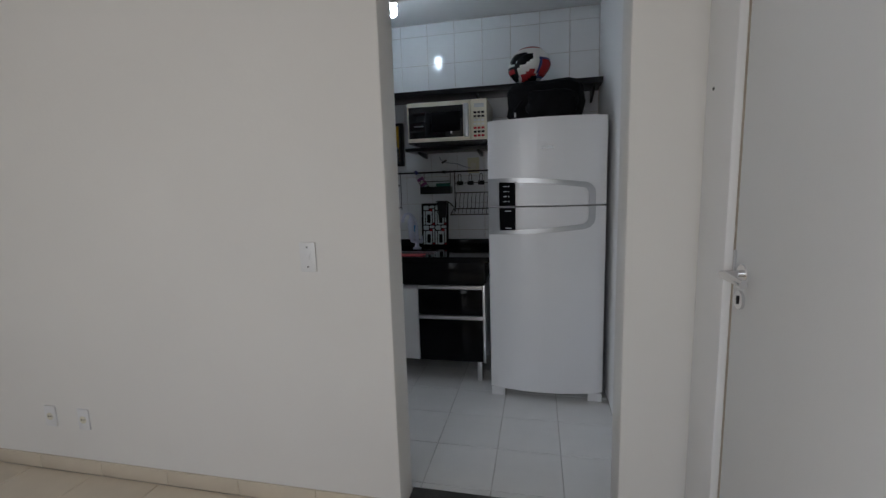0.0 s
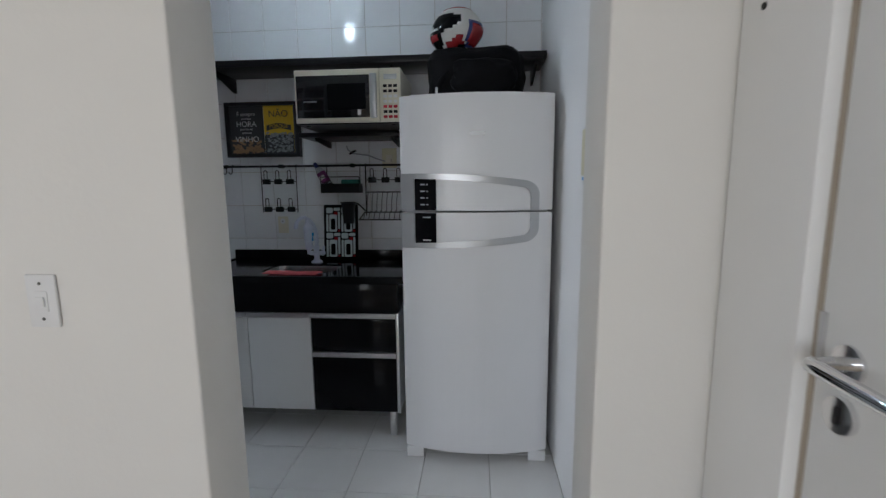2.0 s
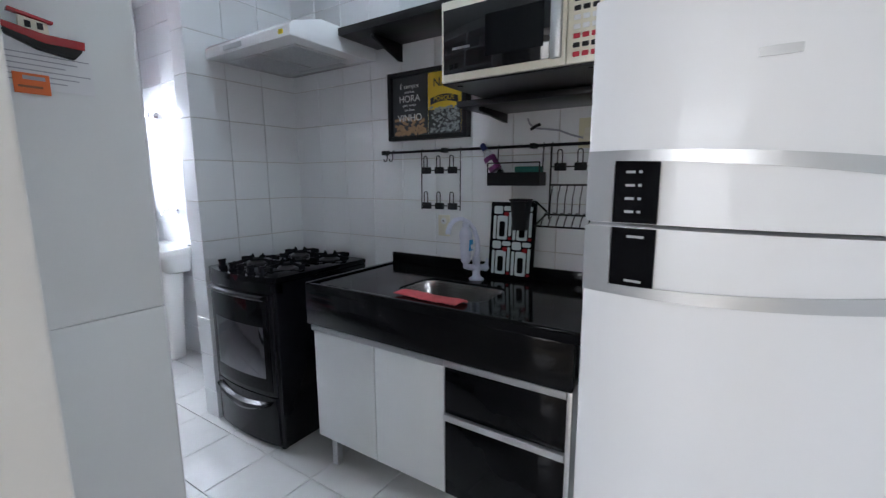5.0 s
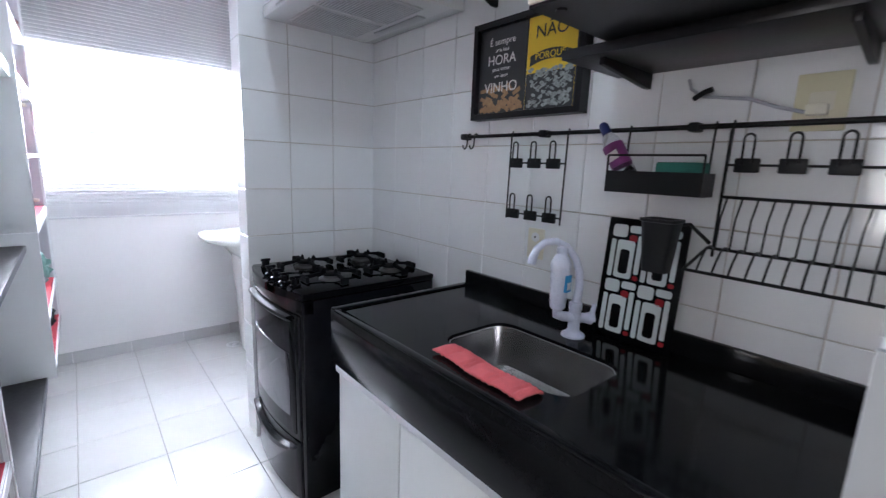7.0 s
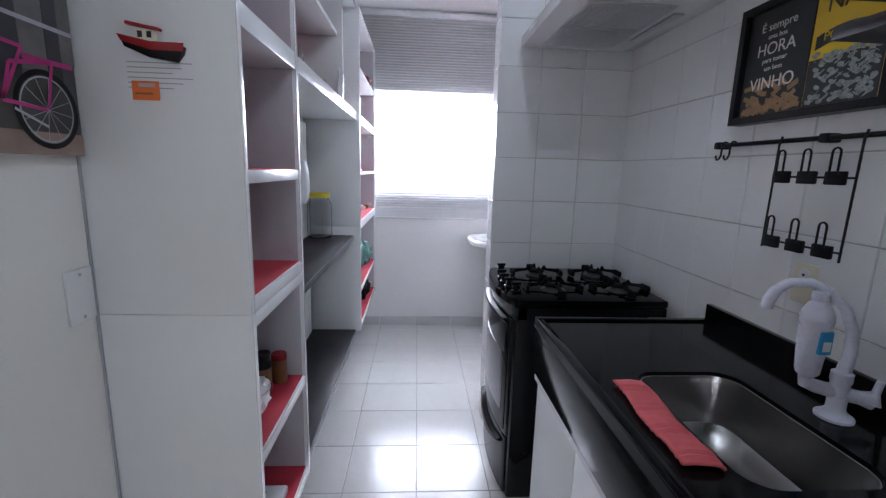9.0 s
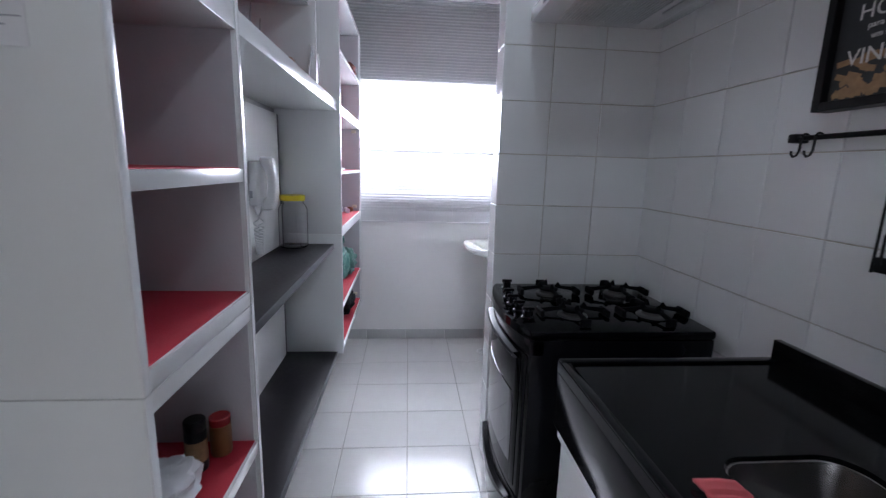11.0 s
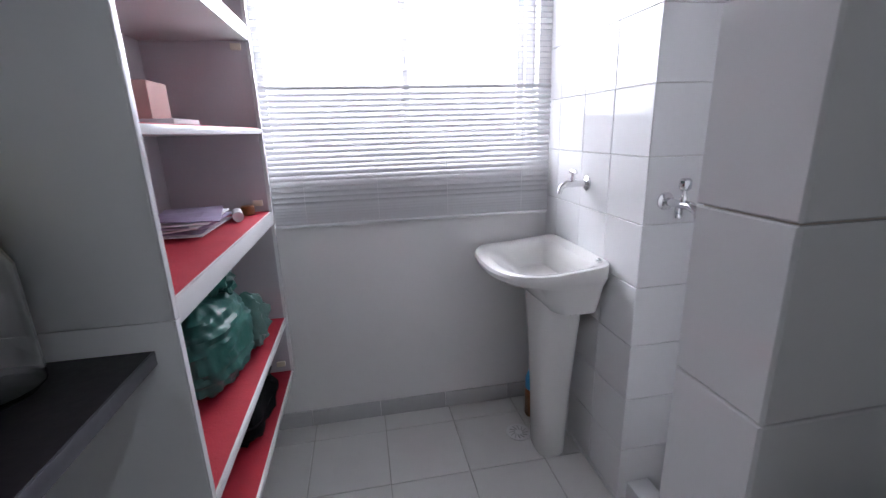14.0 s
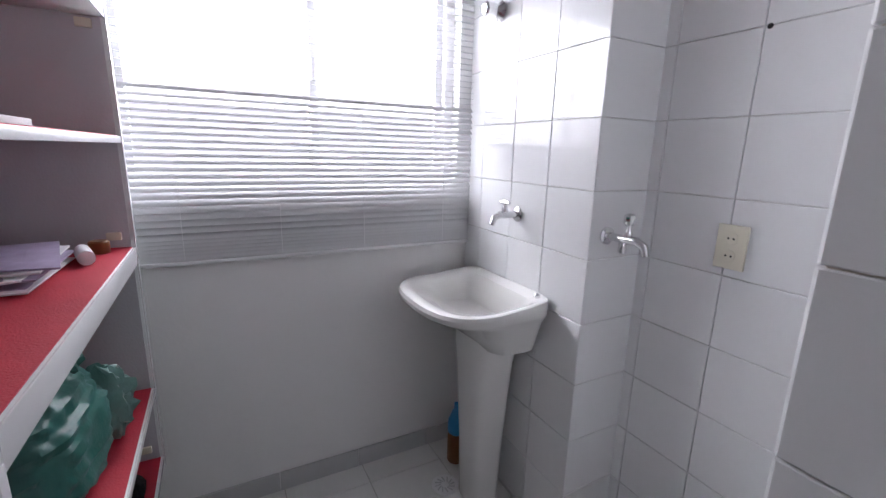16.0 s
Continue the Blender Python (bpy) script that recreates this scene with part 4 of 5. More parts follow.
def framed_print():
    X0, X1, Y, Z0, Z1 = -0.868, -0.365, 3.845, 1.634, 1.990
    p = thing("framed_print", "black framed print with slate and yellow halves", "picture", (-0.61, 3.88, Z0))
    f = 0.022
    bm = bmesh.new()
    for b in ((X0, X0 + f, Z0, Z1), (X1 - f, X1, Z0, Z1), (X0 + f, X1 - f, Z0, Z0 + f), (X0 + f, X1 - f, Z1 - f, Z1)):
        bm_box(bm, b[0], b[1], Y, 3.893, b[2], b[3], 0.0015)
    finish("frame", bm, BLACK, p)
    xm = (X0 + X1) / 2 + 0.004
    box("slate_half", X0 + f, xm, Y + 0.020, Y + 0.024, Z0 + f, Z1 - f, PD, p, 0)
    box("yellow_half", xm + 0.004, X1 - f - 0.018, Y + 0.020, Y + 0.024, Z0 + f, Z1 - f, PY, p, 0)
    box("mount", X1 - f - 0.018, X1 - f, Y + 0.020, Y + 0.024, Z0 + f, Z1 - f, PD, p, 0)
    rnd = random.Random(4)
    bm = bmesh.new()
    for k in range(46):
        x, z = rnd.uniform(X0 + f + 0.02, xm - 0.022), Z0 + f + 0.012 + rnd.random() ** 1.5 * 0.085
        a = rnd.uniform(-0.8, 0.8)
        c, s = math.cos(a), math.sin(a)
        y = Y + 0.0196 - 0.00004 * k
        q = [bm.verts.new((x + u * c - v * s, y, z + u * s + v * c)) for u, v in ((-0.018, -0.007), (0.018, -0.007), (0.018, 0.007), (-0.018, 0.007))]
        bm.faces.new(q)
    finish("cork_picture", bm, CORK, p)
    box("cap_ground", xm + 0.005, X1 - f - 0.019, Y + 0.0198, Y + 0.0199, Z0 + f + 0.001, Z0 + f + 0.125, PD, p, 0)
    bm = bmesh.new()
    for k in range(150):
        x, z = rnd.uniform(xm + 0.018, X1 - f - 0.033), Z0 + f + 0.014 + rnd.random() ** 1.2 * 0.125
        y = Y + 0.0196 - 0.00001 * k
        q = [bm.verts.new((x + 0.010 * math.cos(i * 0.785), y, z + 0.007 * math.sin(i * 0.785 + k))) for i in range(8)]
        bm.faces.new(q)
    finish("cap_picture", bm, CAPS, p)
    xc = (X0 + f + xm) / 2
    for text, z, s in (("É sempre", 1.905, 0.034), ("uma boa", 1.880, 0.020), ("HORA", 1.835, 0.050), ("para tomar", 1.812, 0.020), ("um bom", 1.788, 0.020), ("VINHO", 1.735, 0.052)):
        words("lettering", text, s, PW, pose(xc, Y + 0.0172, z) @ FACE_S, p)
    xc = (xm + X1 - f - 0.014) / 2
    words("lettering", "NÃO", 0.060, PD, pose(xc, Y + 0.0172, 1.895) @ FACE_S, p)
    bm = bmesh.new()
    n = 12
    up = [(xc - 0.085 + 0.17 * i / n, 1.838 + 0.016 * (1 - (2 * i / n - 1) ** 2)) for i in range(n + 1)]
    va = [bm.verts.new((x, Y + 0.0165, z)) for x, z in up]
    vb = [bm.verts.new((x, Y + 0.0165, z - 0.034)) for x, z in up]
    for i in range(n):
        bm.faces.new((va[i], va[i + 1], vb[i + 1], vb[i]))
    finish("ribbon_picture", bm, PD, p)
    words("lettering", "PORQUE", 0.032, PY, pose(xc, Y + 0.0158, 1.824) @ FACE_S, p)


framed_print()

BZ, BYW = 1.572, 3.862
rail = thing("kitchen_rail", "black metal hanging rail on the tiled wall", "rail", (-0.25, BYW, BZ))
tube("bar", [(-0.918, BYW, BZ), (0.50, BYW, BZ)], 0.007, WIRE, rail, 10)
for x in (-0.915, -0.51, -0.02, 0.46):
    box("mount", x - 0.013, x + 0.013, BYW - 0.012, 3.8925, BZ - 0.012, BZ + 0.012, WIRE, rail, 0.004)


def s_hook(x):
    h = thing("s_hook", "small black metal hook hanging from the rail", "hook", (x, BYW, BZ), "hooks on the rail")
    tube("wire", [(x, BYW - 0.0105, BZ), (x, BYW - 0.012, BZ - 0.034), (x - 0.004, BYW - 0.014, BZ - 0.046), (x - 0.014, BYW - 0.014, BZ - 0.050), (x - 0.022, BYW - 0.014, BZ - 0.042), (x - 0.022, BYW - 0.014, BZ - 0.034)], 0.0032, WIRE, h, 6)
    tube("loop", [(x, BYW + a, BZ + b) for a, b in arc(0, 0, 0.0105, 0, 180, 8)], 0.0032, WIRE, h, 6)


s_hook(-0.885)
s_hook(-0.845)


def cup_rack(x0, x1, z0, cups, rows, name, label):
    """A wire rack that hangs from the rail, with rows of black cup clips."""
    r = thing(name, label, "rack", ((x0 + x1) / 2, BYW, z0))
    y = BYW - 0.012
    many = []
    for x in (x0, x1):
        many.append([(x, BYW - 0.006, BZ + 0.012), (x, y, BZ - 0.012), (x, y - 0.004, z0)])
    for z in rows:
        many.append([(x0, y - 0.003, z), (x1, y - 0.003, z)])
    tubes("frame", many, 0.003, WIRE, r)
    for z in rows:
        for k in range(cups):
            x = x0 + (x1 - x0) * (k + 0.5) / cups
            box("clip", x - 0.026, x + 0.026, y - 0.020, y - 0.0065, z - 0.018, z + 0.016, WIRE, r, 0.003)
            pts = [(x - 0.011, y - 0.022, z), (x - 0.011, y - 0.022, z + 0.062)] + [(x + a, y - 0.022, z + 0.062 + b) for a, b in arc(0, 0, 0.011, 150, 0, 5)] + [(x + 0.011, y - 0.022, z + 0.005)]
            tube("clip_wire", pts, 0.0028, WIRE, r, 6)
    return r


cup_rack(-0.643, -0.400, 1.262, 3, (1.470, 1.285), "cup_rack", "black wire rack with six clips on the rail")

tr = thing("rail_tray", "black shallow tray hanging from the kitchen rail", "tray", (-0.08, 3.80, 1.39))
bm = bmesh.new()
for b in ((-0.207, -0.203, 3.770, 3.85, 1.392, 1.452), (0.047, 0.051, 3.770, 3.85, 1.392, 1.452), (-0.203, 0.047, 3.770, 3.774, 1.392, 1.452), (-0.203, 0.047, 3.846, 3.85, 1.392, 1.452), (-0.203, 0.047, 3.774, 3.846, 1.392, 1.396)):
    bm_box(bm, *b)
finish("tray", bm, WIRE, tr)
tubes("hanger", [[(x, BYW - 0.005, BZ + 0.011), (x, BYW - 0.011, BZ - 0.03), (x, 3.848, 1.44)] for x in (-0.19, 0.035)] + [[(-0.205, 3.772, 1.495), (0.049, 3.772, 1.495)], [(-0.205, 3.772, 1.45), (-0.205, 3.772, 1.495)], [(0.049, 3.772, 1.45), (0.049, 3.772, 1.495)]], 0.003, WIRE, tr)
sp = thing("sponge", "dark green scouring sponge in the hanging tray", "sponge", (-0.01, 3.79, 1.40))
box("pad", -0.075, 0.040, 3.782, 3.842, 1.3965, 1.478, TEAL, sp, 0.006)
bt = thing("soap_bottle", "clear dish soap bottle with purple label, leaning in tray", "bottle", (-0.15, 3.79, 1.40))
for nm, prof, m in (("body", [(0.026, 0.0), (0.029, 0.01), (0.029, 0.12), (0.02, 0.150), (0.012, 0.165)], CLEARP), ("label", [(0.0296, 0.055), (0.0298, 0.06), (0.0298, 0.12), (0.0296, 0.125)], PURPLE), ("cap", [(0.014, 0.163), (0.014, 0.19), (0.009, 0.20)], NAVY)):
    o = lathe(nm, prof, (0, 0, 0), m, None, 18)
    o.data.transform(Matrix.Translation((-0.150, 3.808, 1.418)) @ Matrix.Rotation(radians(-32), 4, "Y"))
    under(o, bt)
o = box("label_mark", -0.018, 0.018, -0.0315, -0.0303, 0.075, 0.10, PW, None, 0)
o.data.transform(Matrix.Translation((-0.150, 3.808, 1.418)) @ Matrix.Rotation(radians(-32), 4, "Y"))
under(o, bt)

cup_rack(0.075, 0.43, 1.455, 4, (1.475,), "cup_rack", "black wire rack with cup clips on the rail")
dr = thing("dish_rack", "black wire dish rack hanging from the kitchen rail", "dish rack", (0.25, 3.78, 1.22))
many = [[(0.072, 3.852, BZ - 0.01), (0.072, 3.846, 1.24)], [(0.432, 3.852, BZ - 0.01), (0.432, 3.846, 1.24)], [(0.072, 3.842, 1.395), (0.432, 3.842, 1.395)], [(0.060, 3.842, 1.262), (0.440, 3.842, 1.262)], [(0.060, 3.70, 1.222), (0.440, 3.70, 1.222)], [(0.060, 3.842, 1.262), (0.060, 3.70, 1.222)], [(0.440, 3.842, 1.262), (0.440, 3.70, 1.222)]]
tubes("frame", many, 0.0042, WIRE, dr)
wires = []
for k in range(11):
    x = 0.088 + 0.033 * k
    wires.append([(x, 3.842, 1.395), (x - 0.006, 3.832, 1.34), (x - 0.010, 3.838, 1.262)])
    wires.append([(x - 0.010, 3.838, 1.262)] + [(x - 0.010 + 0.01 * t, 3.838 - 0.138 * t, 1.262 - 0.04 * t + 0.030 * math.sin(math.pi * t)) for t in (0.2, 0.4, 0.6, 0.8, 1.0)])
tubes("plate_wires", wires, 0.0024, WIRE, dr, 5)

# decorative glass board leaning on the wall, with a black holder hung on it
gb = thing("glass_board", "black glass cutting board with pale rounded rectangles", "cutting board", (-0.09, 3.82, CZ))
lean_m = Matrix.Translation((-0.108, 3.828, CZ + 0.002)) @ Matrix.Rotation(radians(-5.5), 4, "X")


def leaned(o):
    o.data.transform(lean_m)
    under(o, gb)


leaned(box("board", -0.118, 0.118, -0.004, 0.004, 0, 0.372, BLACKG, None, 0.003))
for ox in (-0.100, 0.004):
    for oz in (0.020, 0.190):
        for x0, x1, z0, z1, m in ((0.0, 0.046, 0.124, 0.162, BLADE), (0.052, 0.096, 0.140, 0.162, BLADE), (0.054, 0.078, 0.112, 0.134, DKRED), (0.081, 0.095, 0.018, 0.134, BLADE), (0.0, 0.014, 0.0, 0.116, BLADE), (0.020, 0.074, 0.0, 0.116, BLADE), (0.080, 0.096, 0.0, 0.013, DKRED)):
            leaned(prism("inlay", rrect(ox + x0, ox + x1, oz + z0, oz + z1, min(0.009, (x1 - x0) * 0.35, (z1 - z0) * 0.35), 3), "y", -0.0055, -0.0041, m))
        leaned(prism("inlay", rrect(ox + 0.032, ox + 0.062, oz + 0.014, oz + 0.088, 0.008, 3), "y", -0.0062, -0.0056, BLACKG))
hc = thing("cutlery_cup", "black plastic cutlery cup hung before the board", "holder", (0.02, 3.76, 1.2))
bm = bmesh.new()
rings = [[bm.verts.new((-0.014 + px_, 3.726 + py_, 1.198 + h)) for px_, py_ in rrect(-a, a, -b, b, 0.012, 3)] for a, b, h in ((0.026, 0.022, 0.004), (0.030, 0.026, 0.0), (0.040, 0.036, 0.128), (0.044, 0.040, 0.130), (0.044, 0.040, 0.137), (0.038, 0.034, 0.137), (0.027, 0.023, 0.008))]
for a, b in zip(rings, rings[1:]):
    for k in range(len(a)):
        bm.faces.new((a[k], a[(k + 1) % len(a)], b[(k + 1) % len(a)], b[k]))
bm.faces.new(rings[0][::-1]), bm.faces.new(rings[-1])
finish("cup", bm, WIRE, hc, True)
tube("hanger", [(-0.008, 3.766, 1.318), (0.03, 3.79, 1.322), (0.064, 3.838, 1.275)], 0.005, WIRE, hc)

# wall sockets by the rail, cable
ws = thing("wall_socket", "old ivory socket plate with cable plugged in", "socket", (0.226, BACK, 1.62))
box("plate", 0.178, 0.275, BACK - 0.010, BACK - 0.001, 1.555, 1.682, IVORY, ws, 0.003)
box("insert", 0.205, 0.250, BACK - 0.013, BACK - 0.0101, 1.600, 1.640, IVORYW, ws, 0.002)
cb = thing("power_cable", "beige power cable from the microwave to the socket", "cable", (0.05, 3.88, 1.60))
tube("cable", [(-0.06, 3.889, 1.70), (-0.05, 3.887, 1.675), (-0.02, 3.885, 1.652), (0.03, 3.884, 1.645), (0.09, 3.882, 1.636), (0.15, 3.878, 1.612), (0.20, 3.876, 1.597), (0.225, 3.88, 1.600)], 0.0042, INK, cb)
tube("cable_tie", [(-0.04, 3.884, 1.648), (-0.015, 3.880, 1.662), (0.005, 3.88, 1.668)], 0.007, BLACK, cb)
box("plug", 0.205, 0.245, 3.862, 3.884, 1.588, 1.612, IVORYW, cb, 0.004)
ws2 = thing("wall_socket", "ivory socket plate on the tiles behind the tap", "socket", (-0.53, BACK, 1.19))
box("plate", -0.566, -0.494, BACK - 0.010, BACK - 0.001, 1.118, 1.232, IVORYW, ws2, 0.003)
lathe("socket_face", [(0.018, 0), (0.018, 0.002), (0.014, 0.003)], (-0.53, BACK - 0.010, 1.20), WPLAS, ws2, 14, "y")
lathe("pin_hole", [(0.004, 0), (0.004, 0.004)], (-0.53, BACK - 0.010, 1.20), BLACK, ws2, 8, "y")

# ---- tap with filter, cloth ----
tap = thing("filter_tap", "pale plastic kitchen tap with water filter body", "tap", (-0.235, 3.72, CZ))
TX, TY = -0.245, 3.742
FTX, FTY = TX - 0.026, TY - 0.058
lathe("base", [(0.036, 0.0), (0.036, 0.006), (0.024, 0.014), (0.018, 0.022), (0.018, 0.085), (0.020, 0.088), (0.020, 0.108), (0.014, 0.112)], (TX, TY, CZ), LAV, tap)
tube("valve_body", [(FTX, FTY, CZ + 0.086), (FTX, FTY, CZ + 0.074), (TX - 0.018, TY - 0.038, CZ + 0.066), (TX, TY, CZ + 0.060), (TX + 0.016, TY + 0.034, CZ + 0.056), (TX + 0.024, TY + 0.052, CZ + 0.054)], [0.014, 0.015, 0.015, 0.016, 0.015, 0.020], LAV, tap, 14)
tube("lever", [(TX + 0.024, TY + 0.050, CZ + 0.050), (TX + 0.027, TY + 0.056, CZ + 0.072), (TX + 0.029, TY + 0.060, CZ + 0.100)], [0.020, 0.008, 0.007], LAV, tap, 10)
lathe("filter", [(0.013, 0.0), (0.020, 0.006), (0.023, 0.012), (0.028, 0.080), (0.030, 0.128), (0.031, 0.130), (0.031, 0.146), (0.028, 0.152), (0.020, 0.168), (0.012, 0.178)], (FTX, FTY, CZ + 0.088), LAV, tap)
lathe("filter_knob", [(0.016, 0.176), (0.017, 0.182), (0.016, 0.194), (0.010, 0.198)], (FTX, FTY, CZ + 0.088), LAV, tap, 12)
box("filter_label", FTX + 0.018, FTX + 0.0315, FTY - 0.012, FTY + 0.016, CZ + 0.150, CZ + 0.202, BLUE, tap, 0.002)
box("label_mark", FTX + 0.0316, FTX + 0.0322, FTY - 0.006, FTY + 0.012, CZ + 0.158, CZ + 0.180, PAPER, tap, 0)
sp_pts = [(TX, TY, CZ + 0.10), (TX + 0.004, TY + 0.004, CZ + 0.155), (TX + 0.002, TY, CZ + 0.205), (TX - 0.008, TY - 0.014, CZ + 0.250), (TX - 0.024, TY - 0.040, CZ + 0.284), (TX - 0.042, TY - 0.072, CZ + 0.300), (TX - 0.058, TY - 0.104, CZ + 0.296), (TX - 0.068, TY - 0.126, CZ + 0.276), (TX - 0.073, TY - 0.136, CZ + 0.250), (TX - 0.074, TY - 0.138, CZ + 0.232)]
tube("spout", sp_pts, [0.014, 0.0125, 0.0115, 0.011, 0.0105, 0.0105, 0.0105, 0.0115, 0.013, 0.0125], LAV, tap, 14)

cl = thing("dish_cloth", "red striped dish cloth folded at the sink edge", "cloth", (-0.235, 3.34, CZ))
bm = bmesh.new()
nx, ny = 34, 10
grid = []
for i in range(nx + 1):
    row = []
    for j in range(ny + 1):
        u, v = i / nx, j / ny
        x = -0.392 + 0.315 * u + 0.010 * (v - 0.5)
        y = 3.300 + 0.078 * v - 0.016 * u + 0.004 * math.sin(9 * u)
        zz = CZ + 0.013 + 0.0022 * math.sin(u * 95) + 0.003 * noise.noise((x * 30, y * 30, 1)) + 0.004 * math.sin(math.pi * v)
        if v > 0.9:
            zz -= 0.006
        row.append(bm.verts.new((x, y, zz)))
    grid.append(row)
for i in range(nx):
    for j in range(ny):
        bm.faces.new((grid[i][j], grid[i + 1][j], grid[i + 1][j + 1], grid[i][j + 1]))
o = finish("cloth", bm, PINKC, cl, True)
sol = o.modifiers.new("thick", "SOLIDIFY")
sol.thickness, sol.offset = 0.006, -1

# ---- on the refrigerator: bag and helmet ----
def lumpy(name, at, size, m, parent, seed=0, amp=0.12, freq=2.5, sq=0.7, n=24, flat=0.0, pleat=0.0):
    """A soft rounded form: a squared ball with folds."""
    bm = bmesh.new()
    bmesh.ops.create_uvsphere(bm, u_segments=n * 2, v_segments=n, radius=1)
    for v in bm.verts:
        c = v.co.copy()
        c = Vector([math.copysign(abs(k) ** sq, k) for k in c])
        c *= 1 + amp * noise.noise(c * freq + Vector((seed, seed * 1.7, 0))) + amp * 0.4 * noise.noise(c * freq * 3.3 + Vector((seed, 0, 5)))
        c *= 1 + pleat * math.sin(c.z * 26 + 3 * noise.noise(c * 2))
        if c.z < -flat and flat:
            c.z = -flat
        v.co = Vector(at) + Vector((c.x * size[0], c.y * size[1], c.z * size[2]))
    return finish(name, bm, m, parent, True)


bp_ = thing("backpack", "black nylon backpack lying on the refrigerator", "backpack", (0.80, 3.42, 1.86))
lumpy("body", (0.80, 3.43, 1.985), (0.255, 0.20, 0.150), NYLON, bp_, 3, 0.12, 1.8, 0.62, flat=0.85)
lumpy("pocket", (0.84, 3.27, 1.955), (0.16, 0.09, 0.095), NYLON, bp_, 7, 0.15, 2.2, 0.65)
tube("strap", [(0.58, 3.30, 1.87), (0.60, 3.25, 1.91), (0.64, 3.24, 1.97), (0.72, 3.27, 2.05), (0.80, 3.33, 2.09)], 0.012, NYLON, bp_)
box("buckle", 0.600, 0.612, 3.222, 3.232, 1.885, 1.915, SILVER, bp_, 0.002)
hm = thing("helmet", "white, black and dark red motorcycle helmet on the backpack", "helmet", (0.70, 3.62, 2.19))
HC = Vector((0.700, 3.60, 2.292))


def helmet_form(name, m, keep, grow, parent):
    bm = bmesh.new()
    bmesh.ops.create_uvsphere(bm, u_segments=40, v_segments=26, radius=1)
    bad = [f for f in bm.faces if not keep(f.calc_center_median())]
    bmesh.ops.delete(bm, geom=bad, context="FACES")
    for v in bm.verts:
        c = v.co
        sx = 0.140 if c.x > 0 else 0.155
        jaw = 1 - 0.16 * max(0, -c.z - 0.15)
        v.co = HC + Vector((c.x * sx * grow * jaw - 0.02 * max(0, -c.z), c.y * 0.125 * grow * jaw, c.z * 0.128 * grow))
    o = finish(name, bm, m, parent, True)
    s = o.modifiers.new("thick", "SOLIDIFY")
    s.thickness = 0.006
    return o


helmet_form("shell", PW, lambda c: c.z > -0.86 and ((c.x + 0.42) / 0.58) ** 2 + ((c.z - 0.24) / 0.34) ** 2 > 1, 1.0, hm)
helmet_form("visor", BLACKG, lambda c: c.x < 0.3 and -0.25 < c.z < 0.70, 0.975, hm)
helmet_form("stripe", DKRED, lambda c: c.z > 0.84 and c.x > -0.5, 1.014, hm)
helmet_form("stripe", NAVY, lambda c: c.x > 0.44 and -0.75 < c.z < 0.22, 1.010, hm)
helmet_form("stripe", DKRED, lambda c: c.x > 0.52 and -0.62 < c.z < 0.10, 1.022, hm)
helmet_form("stripe", DKRED, lambda c: -0.30 < c.x < 0.30 and -0.78 < c.z - 0.5 * c.x < -0.42, 1.016, hm)
helmet_form("stripe", BLACKG, lambda c: c.x < 0.40 and c.z - 0.5 * c.x < -0.78, 1.014, hm)
helmet_form("chin_guard", BLACKG, lambda c: c.x < -0.50 and -0.80 < c.z < -0.16, 1.04, hm)
helmet_form("chin_stripe", DKRED, lambda c: c.x < -0.62 and -0.45 < c.z < -0.22, 1.055, hm)

# ---- distribution box on the kitchen wall ----
db = thing("breaker_box", "cream electrical breaker box with white frame on wall", "breaker box", (RIGHT, 2.56, 1.44))
box("frame", RIGHT - 0.012, RIGHT - 0.0005, 2.34, 2.675, 1.430, 1.640, WPLAS, db, 0.004)
box("cover", RIGHT - 0.018, RIGHT - 0.0122, 2.348, 2.667, 1.462, 1.628, IVORY, db, 0.003)
box("badge", RIGHT - 0.0140, RIGHT - 0.0121, 2.652, 2.667, 1.445, 1.456, BLUE, db, 0)

# ---- on the side of the first shelf unit and the wall beside it ----
po = thing("bicycle_print", "canvas print of a pink bicycle before a wall", "poster", (-0.20, FRONT, 1.47))
box("canvas", -0.385, 0.02, FRONT + 0.001, FRONT + 0.020, 1.470, 2.05, PHOTO, po, 0.002)
box("ground_picture", -0.3845, 0.0195, FRONT + 0.0202, FRONT + 0.0212, 1.4705, 1.512, PHOTO2, po, 0)
yb_ = FRONT + 0.0222


def flat_ring(cx, cz, r, m, w=0.006, name="wheel_picture"):
    bm = bmesh.new()
    n = 40
    a = [bm.verts.new((cx + r * math.cos(2 * math.pi * i / n), yb_, cz + r * math.sin(2 * math.pi * i / n))) for i in range(n)]
    b = [bm.verts.new((cx + (r - w) * math.cos(2 * math.pi * i / n), yb_, cz + (r - w) * math.sin(2 * math.pi * i / n))) for i in range(n)]
    for i in range(n):
        bm.faces.new((a[i], a[(i + 1) % n], b[(i + 1) % n], b[i]))
    finish(name, bm, m, po)


def flat_line(pts, w, m, name="frame_picture"):
    bm = bmesh.new()
    for (x0, z0), (x1, z1) in zip(pts, pts[1:]):
        d = Vector((x1 - x0, z1 - z0)).normalized() * w / 2
        bm.faces.new([bm.verts.new((x, yb_ + 0.0008, z)) for x, z in ((x0 - d.y, z0 + d.x), (x1 - d.y, z1 + d.x), (x1 + d.y, z1 - d.x), (x0 + d.y, z0 - d.x))])
    finish(name, bm, m, po)


def flat_block(x0, x1, z0, z1, m, name):
    box(name, x0, x1, FRONT + 0.0202, FRONT + 0.0216, z0, z1, m, po, 0)


